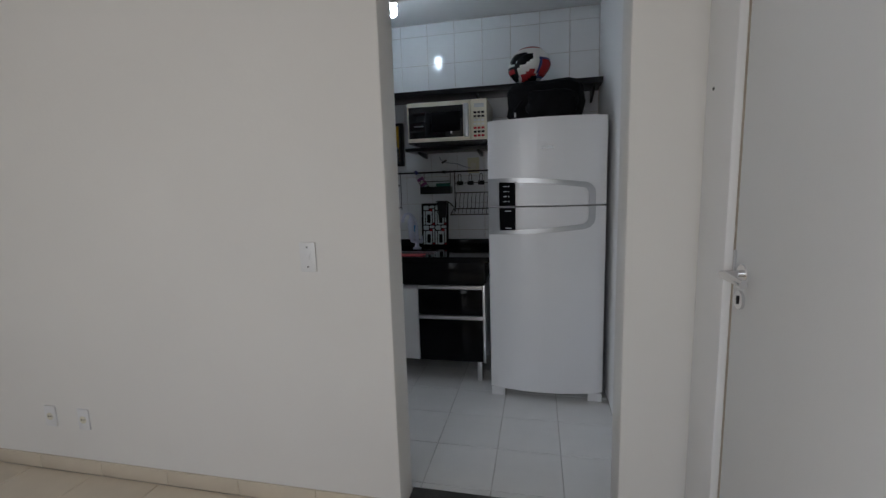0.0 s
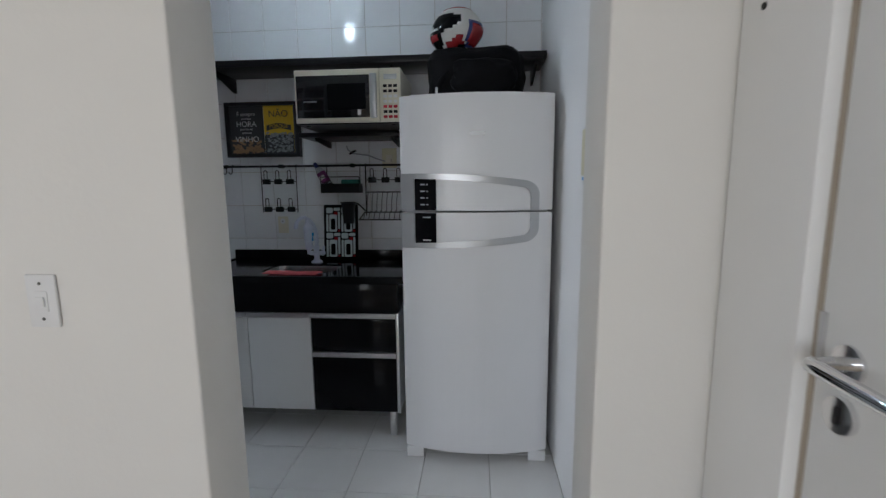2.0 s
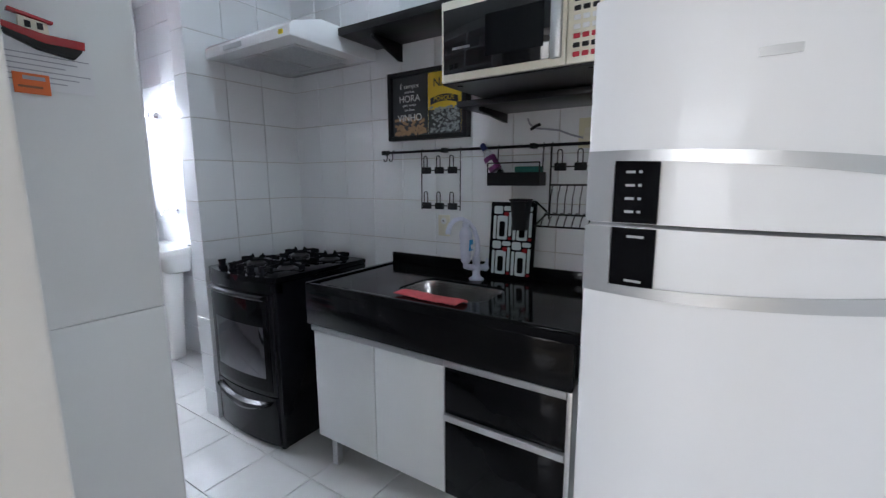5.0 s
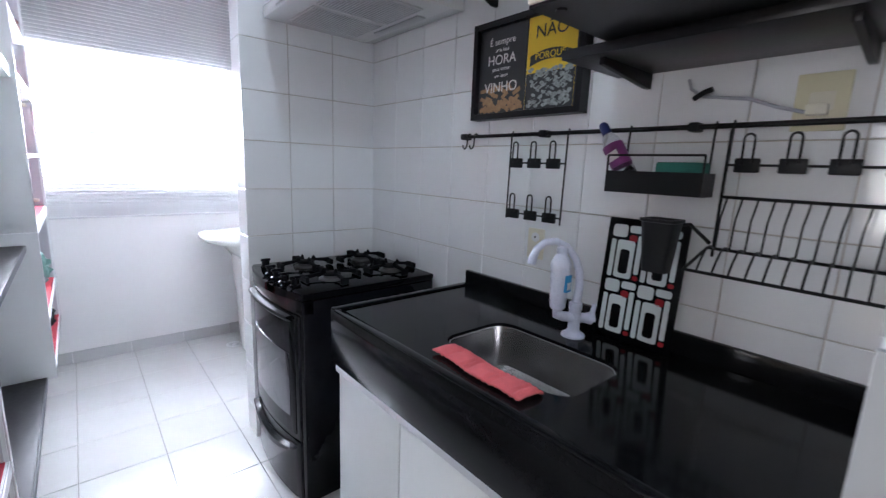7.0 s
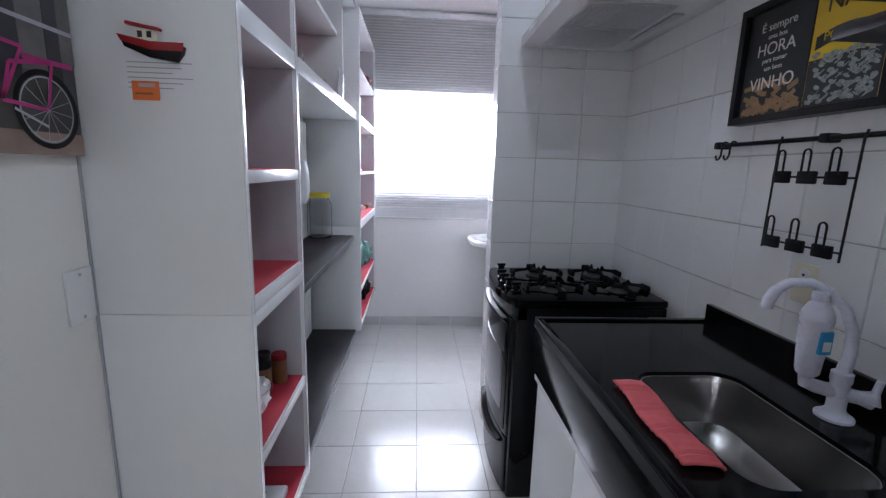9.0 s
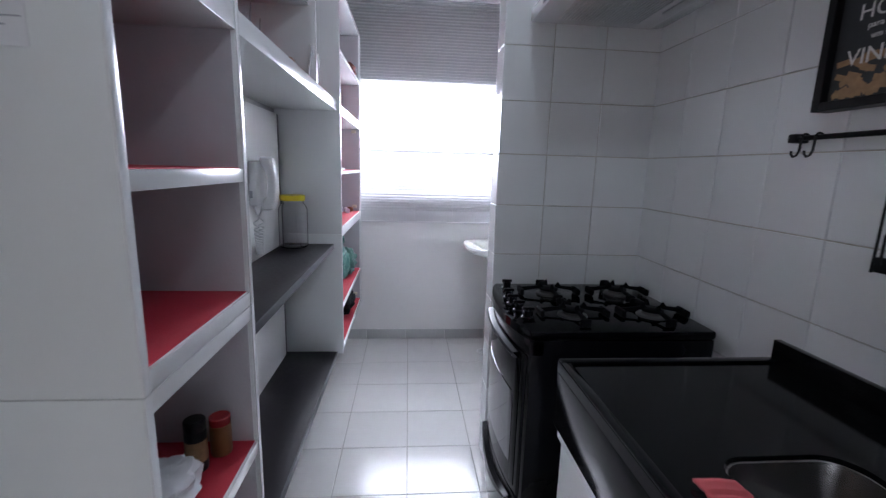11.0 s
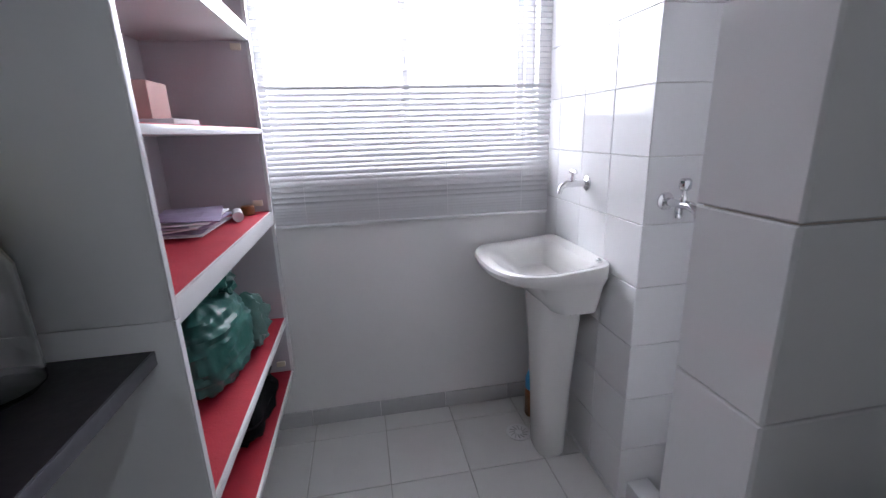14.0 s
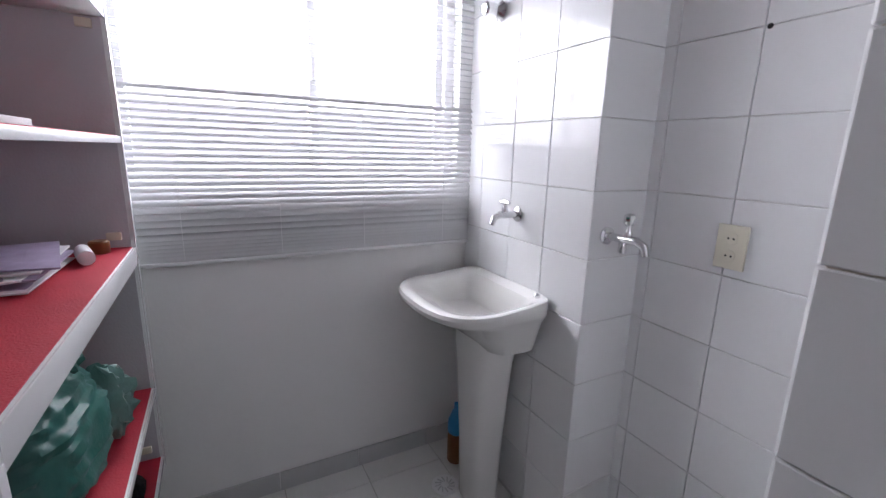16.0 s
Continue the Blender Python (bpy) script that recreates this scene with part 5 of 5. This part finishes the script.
for x0, x1, z0, z1 in ((-0.384, -0.352, 1.645, 2.049), (-0.318, -0.262, 1.62, 2.049), (-0.20, -0.13, 1.60, 2.049), (-0.05, 0.019, 1.60, 2.049)):
    flat_block(x0, x1, z0, z1, STONEP, "pillar_picture")
for x0, x1 in ((-0.351, -0.319), (-0.261, -0.201), (-0.129, -0.051)):
    flat_block(x0, x1, 1.60, 2.049, PD, "shade_picture")
flat_ring(-0.305, 1.553, 0.072, BLACK, 0.010)
flat_ring(-0.305, 1.553, 0.060, INK, 0.003)
flat_ring(-0.085, 1.553, 0.072, BLACK, 0.010)
for k in range(12):
    a = radians(30 * k + 8)
    flat_line([(-0.305, 1.553), (-0.305 + 0.060 * math.cos(a), 1.553 + 0.060 * math.sin(a))], 0.0012, INK, "spoke_picture")
flat_line([(-0.305, 1.553), (-0.214, 1.559), (-0.235, 1.625), (-0.325, 1.640), (-0.305, 1.553)], 0.007, PINK)
flat_line([(-0.214, 1.559), (-0.263, 1.655), (-0.12, 1.665), (-0.085, 1.553)], 0.007, PINK)
flat_line([(-0.263, 1.640), (-0.374, 1.642)], 0.009, PINK, "carrier_picture")
flat_line([(-0.12, 1.665), (-0.105, 1.715), (-0.15, 1.725)], 0.006, SILVER, "handlebar_picture")
flat_line([(-0.234, 1.548), (-0.300, 1.522)], 0.005, SILVER, "stand_picture")
flat_line([(-0.384, 1.704), (0.018, 1.706)], 0.008, INK, "rail_picture")
flat_line([(-0.384, 1.80), (0.018, 1.82)], 0.008, INK, "rail_picture")

bx_ = A0 + T / 2
# grey strip painted for the shadow line where the unit meets the wall
box("seam_shade", A0 + T / 2 + 0.0003, A0 + T / 2 + 0.006, SB, SB + 0.004, 0.36, 2.40, INK, u1, 0)
ppr = thing("note_paper", "pale paper note stuck on the shelf side", "paper", (bx_, 2.26, 1.60))
box("sheet", bx_ + 0.0005, bx_ + 0.0015, 2.183, 2.335, 1.598, 1.692, PAPER, ppr, 0)
for k in range(6):
    box("writing_bar", bx_ + 0.0016, bx_ + 0.0019, 2.20, 2.29 + 0.02 * (k % 3), 1.612 + 0.010 * k, 1.614 + 0.010 * k, INK, ppr, 0)
bo = thing("boat_magnet", "painted wooden boat magnet in red, green and white", "magnet", (bx_, 2.26, 1.68))
prism("hull", [(2.196, 1.712), (2.206, 1.690), (2.250, 1.672), (2.305, 1.664), (2.318, 1.680), (2.322, 1.694), (2.26, 1.694)], "x", bx_ + 0.001, bx_ + 0.014, BLACK, bo, 0.001)
prism("gunwale", [(2.195, 1.713), (2.202, 1.700), (2.26, 1.684), (2.322, 1.684), (2.323, 1.700), (2.26, 1.700)], "x", bx_ + 0.0145, bx_ + 0.017, DKRED, bo, 0.0005)
prism("cabin", [(2.225, 1.702), (2.27, 1.699), (2.268, 1.722), (2.226, 1.728)], "x", bx_ + 0.004, bx_ + 0.013, IVORYW, bo, 0.001)
for yy in (2.234, 2.252):
    box("porthole", bx_ + 0.0132, bx_ + 0.014, yy, yy + 0.009, 1.708, 1.720, BLACK, bo, 0)
prism("cabin_roof", [(2.212, 1.732), (2.276, 1.722), (2.277, 1.727), (2.213, 1.738)], "x", bx_ + 0.002, bx_ + 0.016, DKRED, bo, 0.0005)
st = thing("sticker", "small orange magnet sticker on the shelf side", "sticker", (bx_, 2.235, 1.60))
box("face", bx_ + 0.002, bx_ + 0.005, 2.208, 2.262, 1.588, 1.626, ORANGE, st, 0.001)
box("writing_bar", bx_ + 0.0051, bx_ + 0.0055, 2.222, 2.255, 1.614, 1.621, INK, st, 0)
box("writing_bar", bx_ + 0.0051, bx_ + 0.0055, 2.214, 2.250, 1.599, 1.603, BROWN, st, 0)
pl = thing("blank_plate", "white blank cover plate on the wall", "plate", (-0.34, FRONT, 1.18))
box("plate", -0.382, -0.310, FRONT + 0.0005, FRONT + 0.008, 1.118, 1.235, WPLAS, pl, 0.003)
for zz in (1.130, 1.223):
    lathe("screw", [(0.004, 0.0), (0.004, -0.001)], (-0.346, FRONT + 0.0085, zz), SILVER, pl, 8, "y")

# ---- intercom handset, jar on the desk ----
ph = thing("intercom_phone", "white wall intercom handset with coiled cord", "intercom", (-1.79, PB, 1.25))
PX, PZ = -1.74, 1.375
PF = PB
prism("cradle", [(PX - 0.050, PF + 0.001), (PX + 0.050, PF + 0.001), (PX + 0.046, PF + 0.034), (PX + 0.02, PF + 0.042), (PX - 0.042, PF + 0.040)], "z", PZ - 0.095, PZ + 0.095, WPLAS, ph, 0.006)
bm = bmesh.new()
rings = []
for z, w, y0, y1 in ((-0.118, 0.018, 0.030, 0.052), (-0.112, 0.031, 0.028, 0.064), (-0.078, 0.034, 0.030, 0.072), (-0.052, 0.031, 0.046, 0.074), (0.0, 0.028, 0.050, 0.076), (0.052, 0.031, 0.046, 0.074), (0.078, 0.034, 0.030, 0.072), (0.108, 0.032, 0.028, 0.066), (0.116, 0.018, 0.030, 0.054)):
    rings.append([bm.verts.new((PX - 0.022 + u, PF + 1.32 * v, PZ + z)) for u, v in rrect(-w, w, y0, y1, min(w, (y1 - y0) / 2) * 0.7, 4)])
for a, b in zip(rings, rings[1:]):
    for k in range(len(a)):
        bm.faces.new((a[k], a[(k + 1) % len(a)], b[(k + 1) % len(a)], b[k]))
bm.faces.new(rings[0][::-1]), bm.faces.new(rings[-1])
finish("handset", bm, WPLAS, ph, True)
box("hook_button", PX + 0.052, PX + 0.060, PF + 0.008, PF + 0.02, PZ - 0.06, PZ - 0.03, INK, ph, 0.002)
coil = []
for i in range(480):
    u = i / 479
    a = math.pi * u
    cx = PX + 0.035 - 0.065 * u
    cz = 1.275 - 0.215 * math.sin(a) ** 0.4
    r = 0.011
    coil.append((cx + r * math.cos(i * 0.5), PF + 0.022 + r * math.sin(i * 0.5), cz + 0.0))
tube("coiled_cord", coil, 0.0030, WPLAS, ph, 5)

jr = thing("glass_jar", "large clear glass jar with yellow lid on desk", "jar", (-2.06, 2.20, 1.031))
JX, JY, JZ = -2.075, 2.208, 1.0315
o = lathe("jar", [(0.0180, 0.0028), (0.0648, 0.0019), (0.0738, 0.0113), (0.0738, 0.2021), (0.0630, 0.2256), (0.0558, 0.2331), (0.0558, 0.2519), (0.0522, 0.2519), (0.0522, 0.2331), (0.0594, 0.2237), (0.0702, 0.2012), (0.0702, 0.0132), (0.0630, 0.0066), (0.0180, 0.0066)], (JX, JY, JZ), JARG, jr, 36)
lathe("lid", [(0.0540, 0.2463), (0.0630, 0.2463), (0.0639, 0.2707), (0.0594, 0.2745), (0.0180, 0.2740)], (JX, JY, JZ), YELLOW, jr, 36)

# ---- on the shelves ----
def jar(name, label, x, y, z, r, h, body, lid, band):
    j = thing(name, label, "jar", (x, y, z), "jars on the shelf")
    lathe("body", [(r * 0.95, 0.0), (r, 0.004), (r, h * 0.78), (r * 0.85, h * 0.82)], (x, y, z), body, j, 18)
    lathe("lid", [(r * 0.98, h * 0.8), (r, h * 0.81), (r, h * 0.98), (r * 0.9, h)], (x, y, z), lid, j, 18)
    if band:
        lathe("label", [(r * 1.01, h * 0.2), (r * 1.015, h * 0.21), (r * 1.015, h * 0.6), (r * 1.01, h * 0.61)], (x, y, z), band, j, 18)


jar("spice_jar", "dark spice jar with coloured label on red liner", -0.725, 2.32, 0.7506, 0.024, 0.128, BLACK, BLACK, CORK)
jar("spice_jar", "spice jar with red lid on red liner", -0.785, 2.35, 0.7506, 0.025, 0.100, BROWN, DKRED, None)
bl = thing("plastic_packet", "crumpled white plastic packet on the shelf", "packet", (-0.60, 2.30, 0.751))
lumpy("packet", (-0.60, 2.30, 0.795), (0.075, 0.07, 0.045), PAPER, bl, 11, 0.3, 2.5, 0.7, 16, 0.9)
pk = thing("paper_packet", "white and green paper packet on the lowest shelf", "packet", (-0.62, 2.32, 0.398))
o = box("packet", -0.70, -0.55, 2.27, 2.39, 0.3985, 0.425, PAPER, pk, 0.006)
box("packet_mark", -0.67, -0.60, 2.30, 2.33, 0.4252, 0.4258, TEAL, pk, 0)
gl1 = thing("cup", "clear plastic cup on the overhead shelf", "cup", (-1.10, 2.33, 1.798))
lathe("cup", [(0.02, 0.002), (0.03, 0.0), (0.038, 0.10), (0.0365, 0.10), (0.0285, 0.004), (0.02, 0.005)], (-1.10, 2.33, 1.798), JARG, gl1, 20)
g2 = copy_thing(gl1, Matrix.Translation((-1.24, 2.31, 1.798)))
for x in (-1.63, -1.775):
    hd = thing("steel_handle", "shiny bent steel strip handle above the desk", "handle", (x, 2.395, 1.80), "steel handles")
    tube("strip", [(x, 2.405, 1.7985), (x, 2.408, 1.84), (x - 0.012, 2.414, 1.89), (x - 0.014, 2.413, 1.93)], [0.006, 0.006, 0.006, 0.005], CHROME, hd, 8)
ob_ = thing("spice_packet", "small brown packet on the overhead shelf", "packet", (-1.52, 2.35, 1.798))
lumpy("packet", (-1.52, 2.35, 1.825), (0.04, 0.03, 0.027), BROWN, ob_, 3, 0.2, 2.5, 0.6, 12, 0.9)

ba = thing("green_plastic_bag", "knotted translucent green plastic bag, full, on shelf", "bag", (-2.72, 2.29, 0.671))
lumpy("bag", (-2.72, 2.26, 0.800), (0.205, 0.135, 0.138), GREENB, ba, 21, 0.15, 2.1, 0.72, 48, 0.93, 0.022)
lumpy("knot", (-2.80, 2.31, 0.965), (0.055, 0.05, 0.055), GREENB, ba, 5, 0.5, 2.6, 0.9, 14)
lumpy("clear_fold", (-2.885, 2.345, 0.775), (0.045, 0.085, 0.095), FOLD, ba, 9, 0.4, 2.6, 0.8, 16)
bb = thing("black_bag", "crumpled black plastic bag on the lowest shelf", "bag", (-2.86, 2.30, 0.423))
lumpy("bag", (-2.80, 2.31, 0.505), (0.19, 0.115, 0.085), NYLON, bb, 13, 0.3, 2.2, 0.8, 18, 0.94)
pa_ = thing("paper_stack", "pile of lilac and white papers on red liner", "papers", (-2.75, 2.28, 1.123))
for k in range(6):
    o = box("sheet", -0.14, 0.14, -0.09, 0.09, 0, 0.0045, (PAPER, LILAC)[k % 2], None, 0.001)
    for v in o.data.vertices:
        v.co.z += 0.02 * noise.noise(Vector((v.co.x * 6, v.co.y * 6, k)))
    o.data.transform(pose(-2.86 + random.uniform(-0.02, 0.02), 2.235 + random.uniform(-0.015, 0.015), 1.1285 + 0.0075 * k, 0, 0, random.uniform(-14, 14)))
    under(o, pa_)
rl = thing("paper_roll", "small white roll beside the papers", "roll", (-2.98, 2.38, 1.123))
tube("roll", [(-2.93, 2.372, 1.142), (-3.02, 2.345, 1.142)], 0.018, PAPER, rl, 14)
rb = thing("small_tin", "small brown tin on the shelf", "tin", (-3.08, 2.36, 1.123))
lathe("tin", [(0.022, 0), (0.024, 0.004), (0.024, 0.03), (0.02, 0.034)], (-3.075, 2.37, 1.1235), BROWN, rb, 16)
tw = thing("paper_box", "pale pink paper box on the thin shelf", "box", (-2.80, 2.22, 1.435))
box("carton", -2.86, -2.73, 2.14, 2.25, 1.435, 1.56, mat("pale_pink_card", (0.60, 0.40, 0.36), 0.8, scale=14), tw, 0.004)
bk = thing("booklet", "thin white booklet on the thin shelf", "booklet", (-2.50, 2.3, 1.435))
box("booklet", -2.62, -2.46, 2.22, 2.40, 1.435, 1.449, PAPER, bk, 0.002)
hb = thing("brown_cloth", "crumpled dark brown cloth on the high shelf", "cloth", (-2.9, 2.33, 2.065))
lumpy("cloth", (-2.92, 2.36, 2.10), (0.11, 0.075, 0.045), mat("brown_cloth", (0.16, 0.045, 0.03), 0.9, var=0.5, scale=20, bump=0.4), hb, 17, 0.3, 2.4, 0.8, 16, 0.85)

# ---- laundry fittings ----
def bib_tap(x, y, z, name="wall_tap", lever=True, turn=0.0, long=0.10):
    t = thing(name, "chrome wall tap", "tap", (0, 0, 0))
    lathe("flange", [(0.028, -0.001), (0.028, 0.006), (0.018, 0.012)], (0, 0, 0), CHROME, t, 20, "y")
    tube("body", [(0, -0.005, 0), (0, -long * 0.6, 0), (0, -long * 0.85, 0.002), (0, -long - 0.01, -0.010), (0, -long - 0.018, -0.036)], [0.012, 0.013, 0.014, 0.012, 0.010], CHROME, t, 12)
    lathe("stem", [(0.010, 0.0), (0.012, 0.012), (0.008, 0.020), (0.007, 0.036)], (0, -long * 0.62, 0.008), CHROME, t, 14)
    if lever:
        tube("cross", [(-0.026, -long * 0.62, 0.046), (0, -long * 0.62, 0.050), (0.026, -long * 0.62, 0.046)], [0.006, 0.008, 0.006], CHROME, t, 8)
    else:
        lathe("knob", [(0.012, 0.036), (0.017, 0.042), (0.017, 0.066), (0.010, 0.072)], (0, -long * 0.62, 0.008), CHROME, t, 8)
        lathe("side_outlet", [(0.010, 0.0), (0.012, -0.02), (0.012, -0.034)], (0, -long * 0.5, -0.008), CHROME, t, 12)
    t.matrix_basis = pose(x, y, z, 0, 0, turn)
    return t


tagged(bib_tap(-2.945, CHY, 1.190, "laundry_tap"), "chrome wall tap with cross handle over the tank", "tap")
tagged(bib_tap(CHX, 3.735, 1.170, "washer_tap", False, 90, 0.13), "chrome washing machine tap with faceted knob", "tap")
va_ = thing("stop_valve", "chrome stop valve knob high on the tiles", "valve", (-3.12, CHY, 1.93))
lathe("flange", [(0.036, -0.001), (0.036, 0.008), (0.02, 0.018), (0.014, 0.03)], (-3.12, CHY, 1.93), CHROME, va_, 20, "y")
lathe("knob", [(0.018, 0.03), (0.026, 0.036), (0.026, 0.072), (0.018, 0.080)], (-3.12, CHY, 1.93), CHROME, va_, 8, "y")
so = thing("wall_socket", "ivory double power socket on the laundry tiles", "socket", (-2.297, BACK, 1.18))
box("plate", -2.338, -2.258, BACK - 0.010, BACK - 0.001, 1.118, 1.240, IVORYW, so, 0.003)
for zz in (1.155, 1.203):
    lathe("socket_face", [(0.017, 0), (0.017, 0.002), (0.013, 0.003)], (-2.298, BACK - 0.010, zz), IVORYW, so, 14, "y")
    for dx in (-0.007, 0.007):
        lathe("pin_hole", [(0.003, 0.0), (0.003, 0.0036)], (-2.298 + dx, BACK - 0.010, zz), BLACK, so, 8, "y")
for hx_, hz_ in ((-2.30, 1.735), (-2.06, 1.76)):
    lathe("screw_hole", [(0.007, -0.0005), (0.007, 0.0008)], (hx_, BACK - 0.0008, hz_), BLACK, wall_back, 10, "y")
dn = thing("floor_drain", "round white slotted floor drain", "drain", (-3.045, 3.44, 0))
lathe("ring", [(0.058, -0.004), (0.058, 0.003), (0.048, 0.0035), (0.046, 0.001)], (-3.045, 3.44, 0.001), WPLAS, dn, 28)
for k in range(12):
    a = 2 * math.pi * k / 12
    c, s = math.cos(a), math.sin(a)
    tube("slot", [(-3.045 + 0.018 * c, 3.44 + 0.018 * s, 0.0025), (-3.045 + 0.044 * math.cos(a + 0.35), 3.44 + 0.044 * math.sin(a + 0.35), 0.0025)], 0.0028, SKIRT, dn, 5)
cu = thing("tiled_curb", "low white tiled curb across the laundry recess", "curb", (-2.2, 3.77, 0), kind="structure")
x = CHX + 0.004
while x < -1.87:
    b = min(x + 0.20, -1.856)
    box("tile", x, b - 0.003, 3.700, 3.790, 0.001, 0.185 * 0.5, TILE, cu, 0.002)
    x += 0.20
wb = thing("water_bottle", "blue-labelled plastic bottle behind the tank pedestal", "bottle", (-3.166, 3.559, 0))
lathe("body", [(0.036, 0.001), (0.040, 0.01), (0.040, 0.13), (0.038, 0.15)], (-3.166, 3.559, 0), BROWN, wb, 18)
lathe("upper", [(0.038, 0.151), (0.040, 0.16), (0.039, 0.21), (0.020, 0.26), (0.013, 0.27)], (-3.166, 3.559, 0), BLUE, wb, 18)
lathe("cap", [(0.014, 0.271), (0.014, 0.295), (0.010, 0.298)], (-3.166, 3.559, 0), BLUE, wb, 14)


# ---- window blind ----
blind = thing("venetian_blind", "white venetian blind lowered over the window and wall", "blind", (WINX + 0.03, 2.98, 1.0))
BY0, BY1, BX = 2.25, 3.655, WINX + 0.035
box("head_rail", BX - 0.018, BX + 0.018, BY0, BY1, 2.70, 2.735, EDGE, blind, 0.002)
box("bottom_rail", BX - 0.012, BX + 0.012, BY0, BY1, 1.018, 1.032, EDGE, blind, 0.003)
sb = bmesh.new()
prof = [(-0.0125, -0.0008), (-0.006, 0.0012), (0.0, 0.0018), (0.006, 0.0012), (0.0125, -0.0008)]
va = [[sb.verts.new((px, yy, pz)) for px, pz in prof] for yy in (BY0, BY1)]
for k in range(4):
    sb.faces.new((va[0][k], va[0][k + 1], va[1][k + 1], va[1][k]))
slat_me = finish("slat", sb, SLAT, None, True)
sm = slat_me.data
bpy.data.objects.remove(slat_me)
z = 2.69
while z > 1.035:
    o = new("slat", sm)
    o.parent = blind
    lean = 58 if z > 2.12 else (6 if z > 1.61 else 45)
    if z < 1.27:
        lean = 55
    o.matrix_parent_inverse = Matrix.Translation(-Vector(blind.location))
    o.matrix_basis = pose(BX, 0, z, 0, lean + random.uniform(-1.5, 1.5), 0)
    z -= 0.0225 if z > 1.12 else 0.013
tubes("ladder_cord", [[(BX + dx, y, 1.02), (BX + dx, y, 2.70)] for y in (2.55, 2.86, 3.17, 3.52) for dx in (-0.013, 0.013)], 0.0008, WPLAS, blind, 4)


# ---- floor and wall tiles, one by one ----
def tile_mesh(name, w, h, m, d=0.008, bev=0.0018):
    """A tile in the x-z plane, its face looking along -y, its lower left corner at the origin."""
    bm = bmesh.new()
    x0, x1, z0, z1 = 0, w, 0, h
    back = [bm.verts.new(p) for p in ((x0, d, z0), (x1, d, z0), (x1, d, z1), (x0, d, z1))]
    rim = [bm.verts.new(p) for p in ((x0, bev, z0), (x1, bev, z0), (x1, bev, z1), (x0, bev, z1))]
    top = [bm.verts.new(p) for p in ((x0 + bev, 0, z0 + bev), (x1 - bev, 0, z0 + bev), (x1 - bev, 0, z1 - bev), (x0 + bev, 0, z1 - bev))]
    bm.faces.new(top)
    for i in range(4):
        j = (i + 1) % 4
        bm.faces.new((rim[i], rim[j], top[j], top[i])), bm.faces.new((back[i], back[j], rim[j], rim[i]))
    bmesh.ops.recalc_face_normals(bm, faces=bm.faces)
    me = bpy.data.meshes.new(name)
    bm.to_mesh(me)
    bm.free()
    me.materials.append(m)
    return me


MESHES = {}


def lay(parent, m4, u0, u1, v0, v1, us, vs, m, name="tile", gap=0.003, key=""):
    """Tiles between the cuts us and vs in a plane: m4 puts (u, 0, v) in place."""
    us = [u0] + [u for u in us if u0 + 0.012 < u < u1 - 0.012] + [u1]
    vs = [v0] + [v for v in vs if v0 + 0.012 < v < v1 - 0.012] + [v1]
    for a, b in zip(us, us[1:]):
        for c, d in zip(vs, vs[1:]):
            w, h = round(b - a - gap, 4), round(d - c - gap, 4)
            k = (key, w, h)
            if k not in MESHES:
                MESHES[k] = tile_mesh(name, w, h, m)
            o = new(name, MESHES[k])
            o.parent = parent
            o.matrix_basis = m4 @ pose(a + gap / 2, random.uniform(-0.0004, 0.0004), c + gap / 2, random.uniform(-0.12, 0.12), 0, random.uniform(-0.12, 0.12))


KR = [1.080 + 0.2278 * k for k in range(-6, 9)]     # joint heights in the kitchen
LR = [1.094 + 0.2145 * k for k in range(-6, 9)]     # and in the laundry
SOUTH = pose(0, BACK, 0)
lay(wall_back, SOUTH, LEFTX - 0.009, RIGHT - 0.002, 0.0, H - 0.002, [LEFTX + 0.2255 * k for k in range(1, 15)], KR, TILE)
lay(wall_back_laundry, SOUTH, CHX - 0.009, -1.852, 0.0, H - 0.002, [-2.313 - 0.232 * k for k in (1, 0, -1)], LR, TILE, gap=0.002)
EAST = pose(LEFTX, 0, 0, 0, 0, 90)
lay(wall_stub, EAST, PEND, BACK + 0.003, 0.0, H - 0.002, [3.425, 3.655], KR, TILE)
lay(wall_stub, pose(0, PEND, 0), -1.851, LEFTX, 0.0, H - 0.002, [], KR, TILE)
lay(wall_stub, pose(-1.852, 0, 0, 0, 0, -90), -BACK + 0.001, -PEND, 0.0, H - 0.002, [-3.655, -3.425], KR, TILE)
lay(wall_chase, pose(0, CHY, 0), WINX + 0.001, CHX, 0.0, H - 0.002, [-3.21, -2.999, -2.797], LR, TILE, gap=0.002)
lay(wall_chase, pose(CHX, 0, 0, 0, 0, 90), CHY, BACK + 0.003, 0.0, H - 0.002, [], LR, TILE, gap=0.002)
FLAT = pose(0, 0, 0, -90, 0, 0)
fx = [-1.843 + 0.3395 * k for k in range(-5, 10)]
fv = [2.818 + 0.338 * k for k in range(-4, 4)]
lay(floor_kitchen, FLAT, WINX + 0.001, RIGHT - 0.001, 2.102, BACK - 0.001, fx, fv, FTILE, "floor_tile", key="f")
lx = [0.12 - 0.415 * k for k in range(9, -4, -1)]
lv = [1.91 - 0.415 * k for k in range(12, 0, -1)]
lay(floor_living, FLAT, -3.329, LRIGHT + 0.029, -2.199, 1.898, lx, lv, BTILE, "floor_tile", key="g")
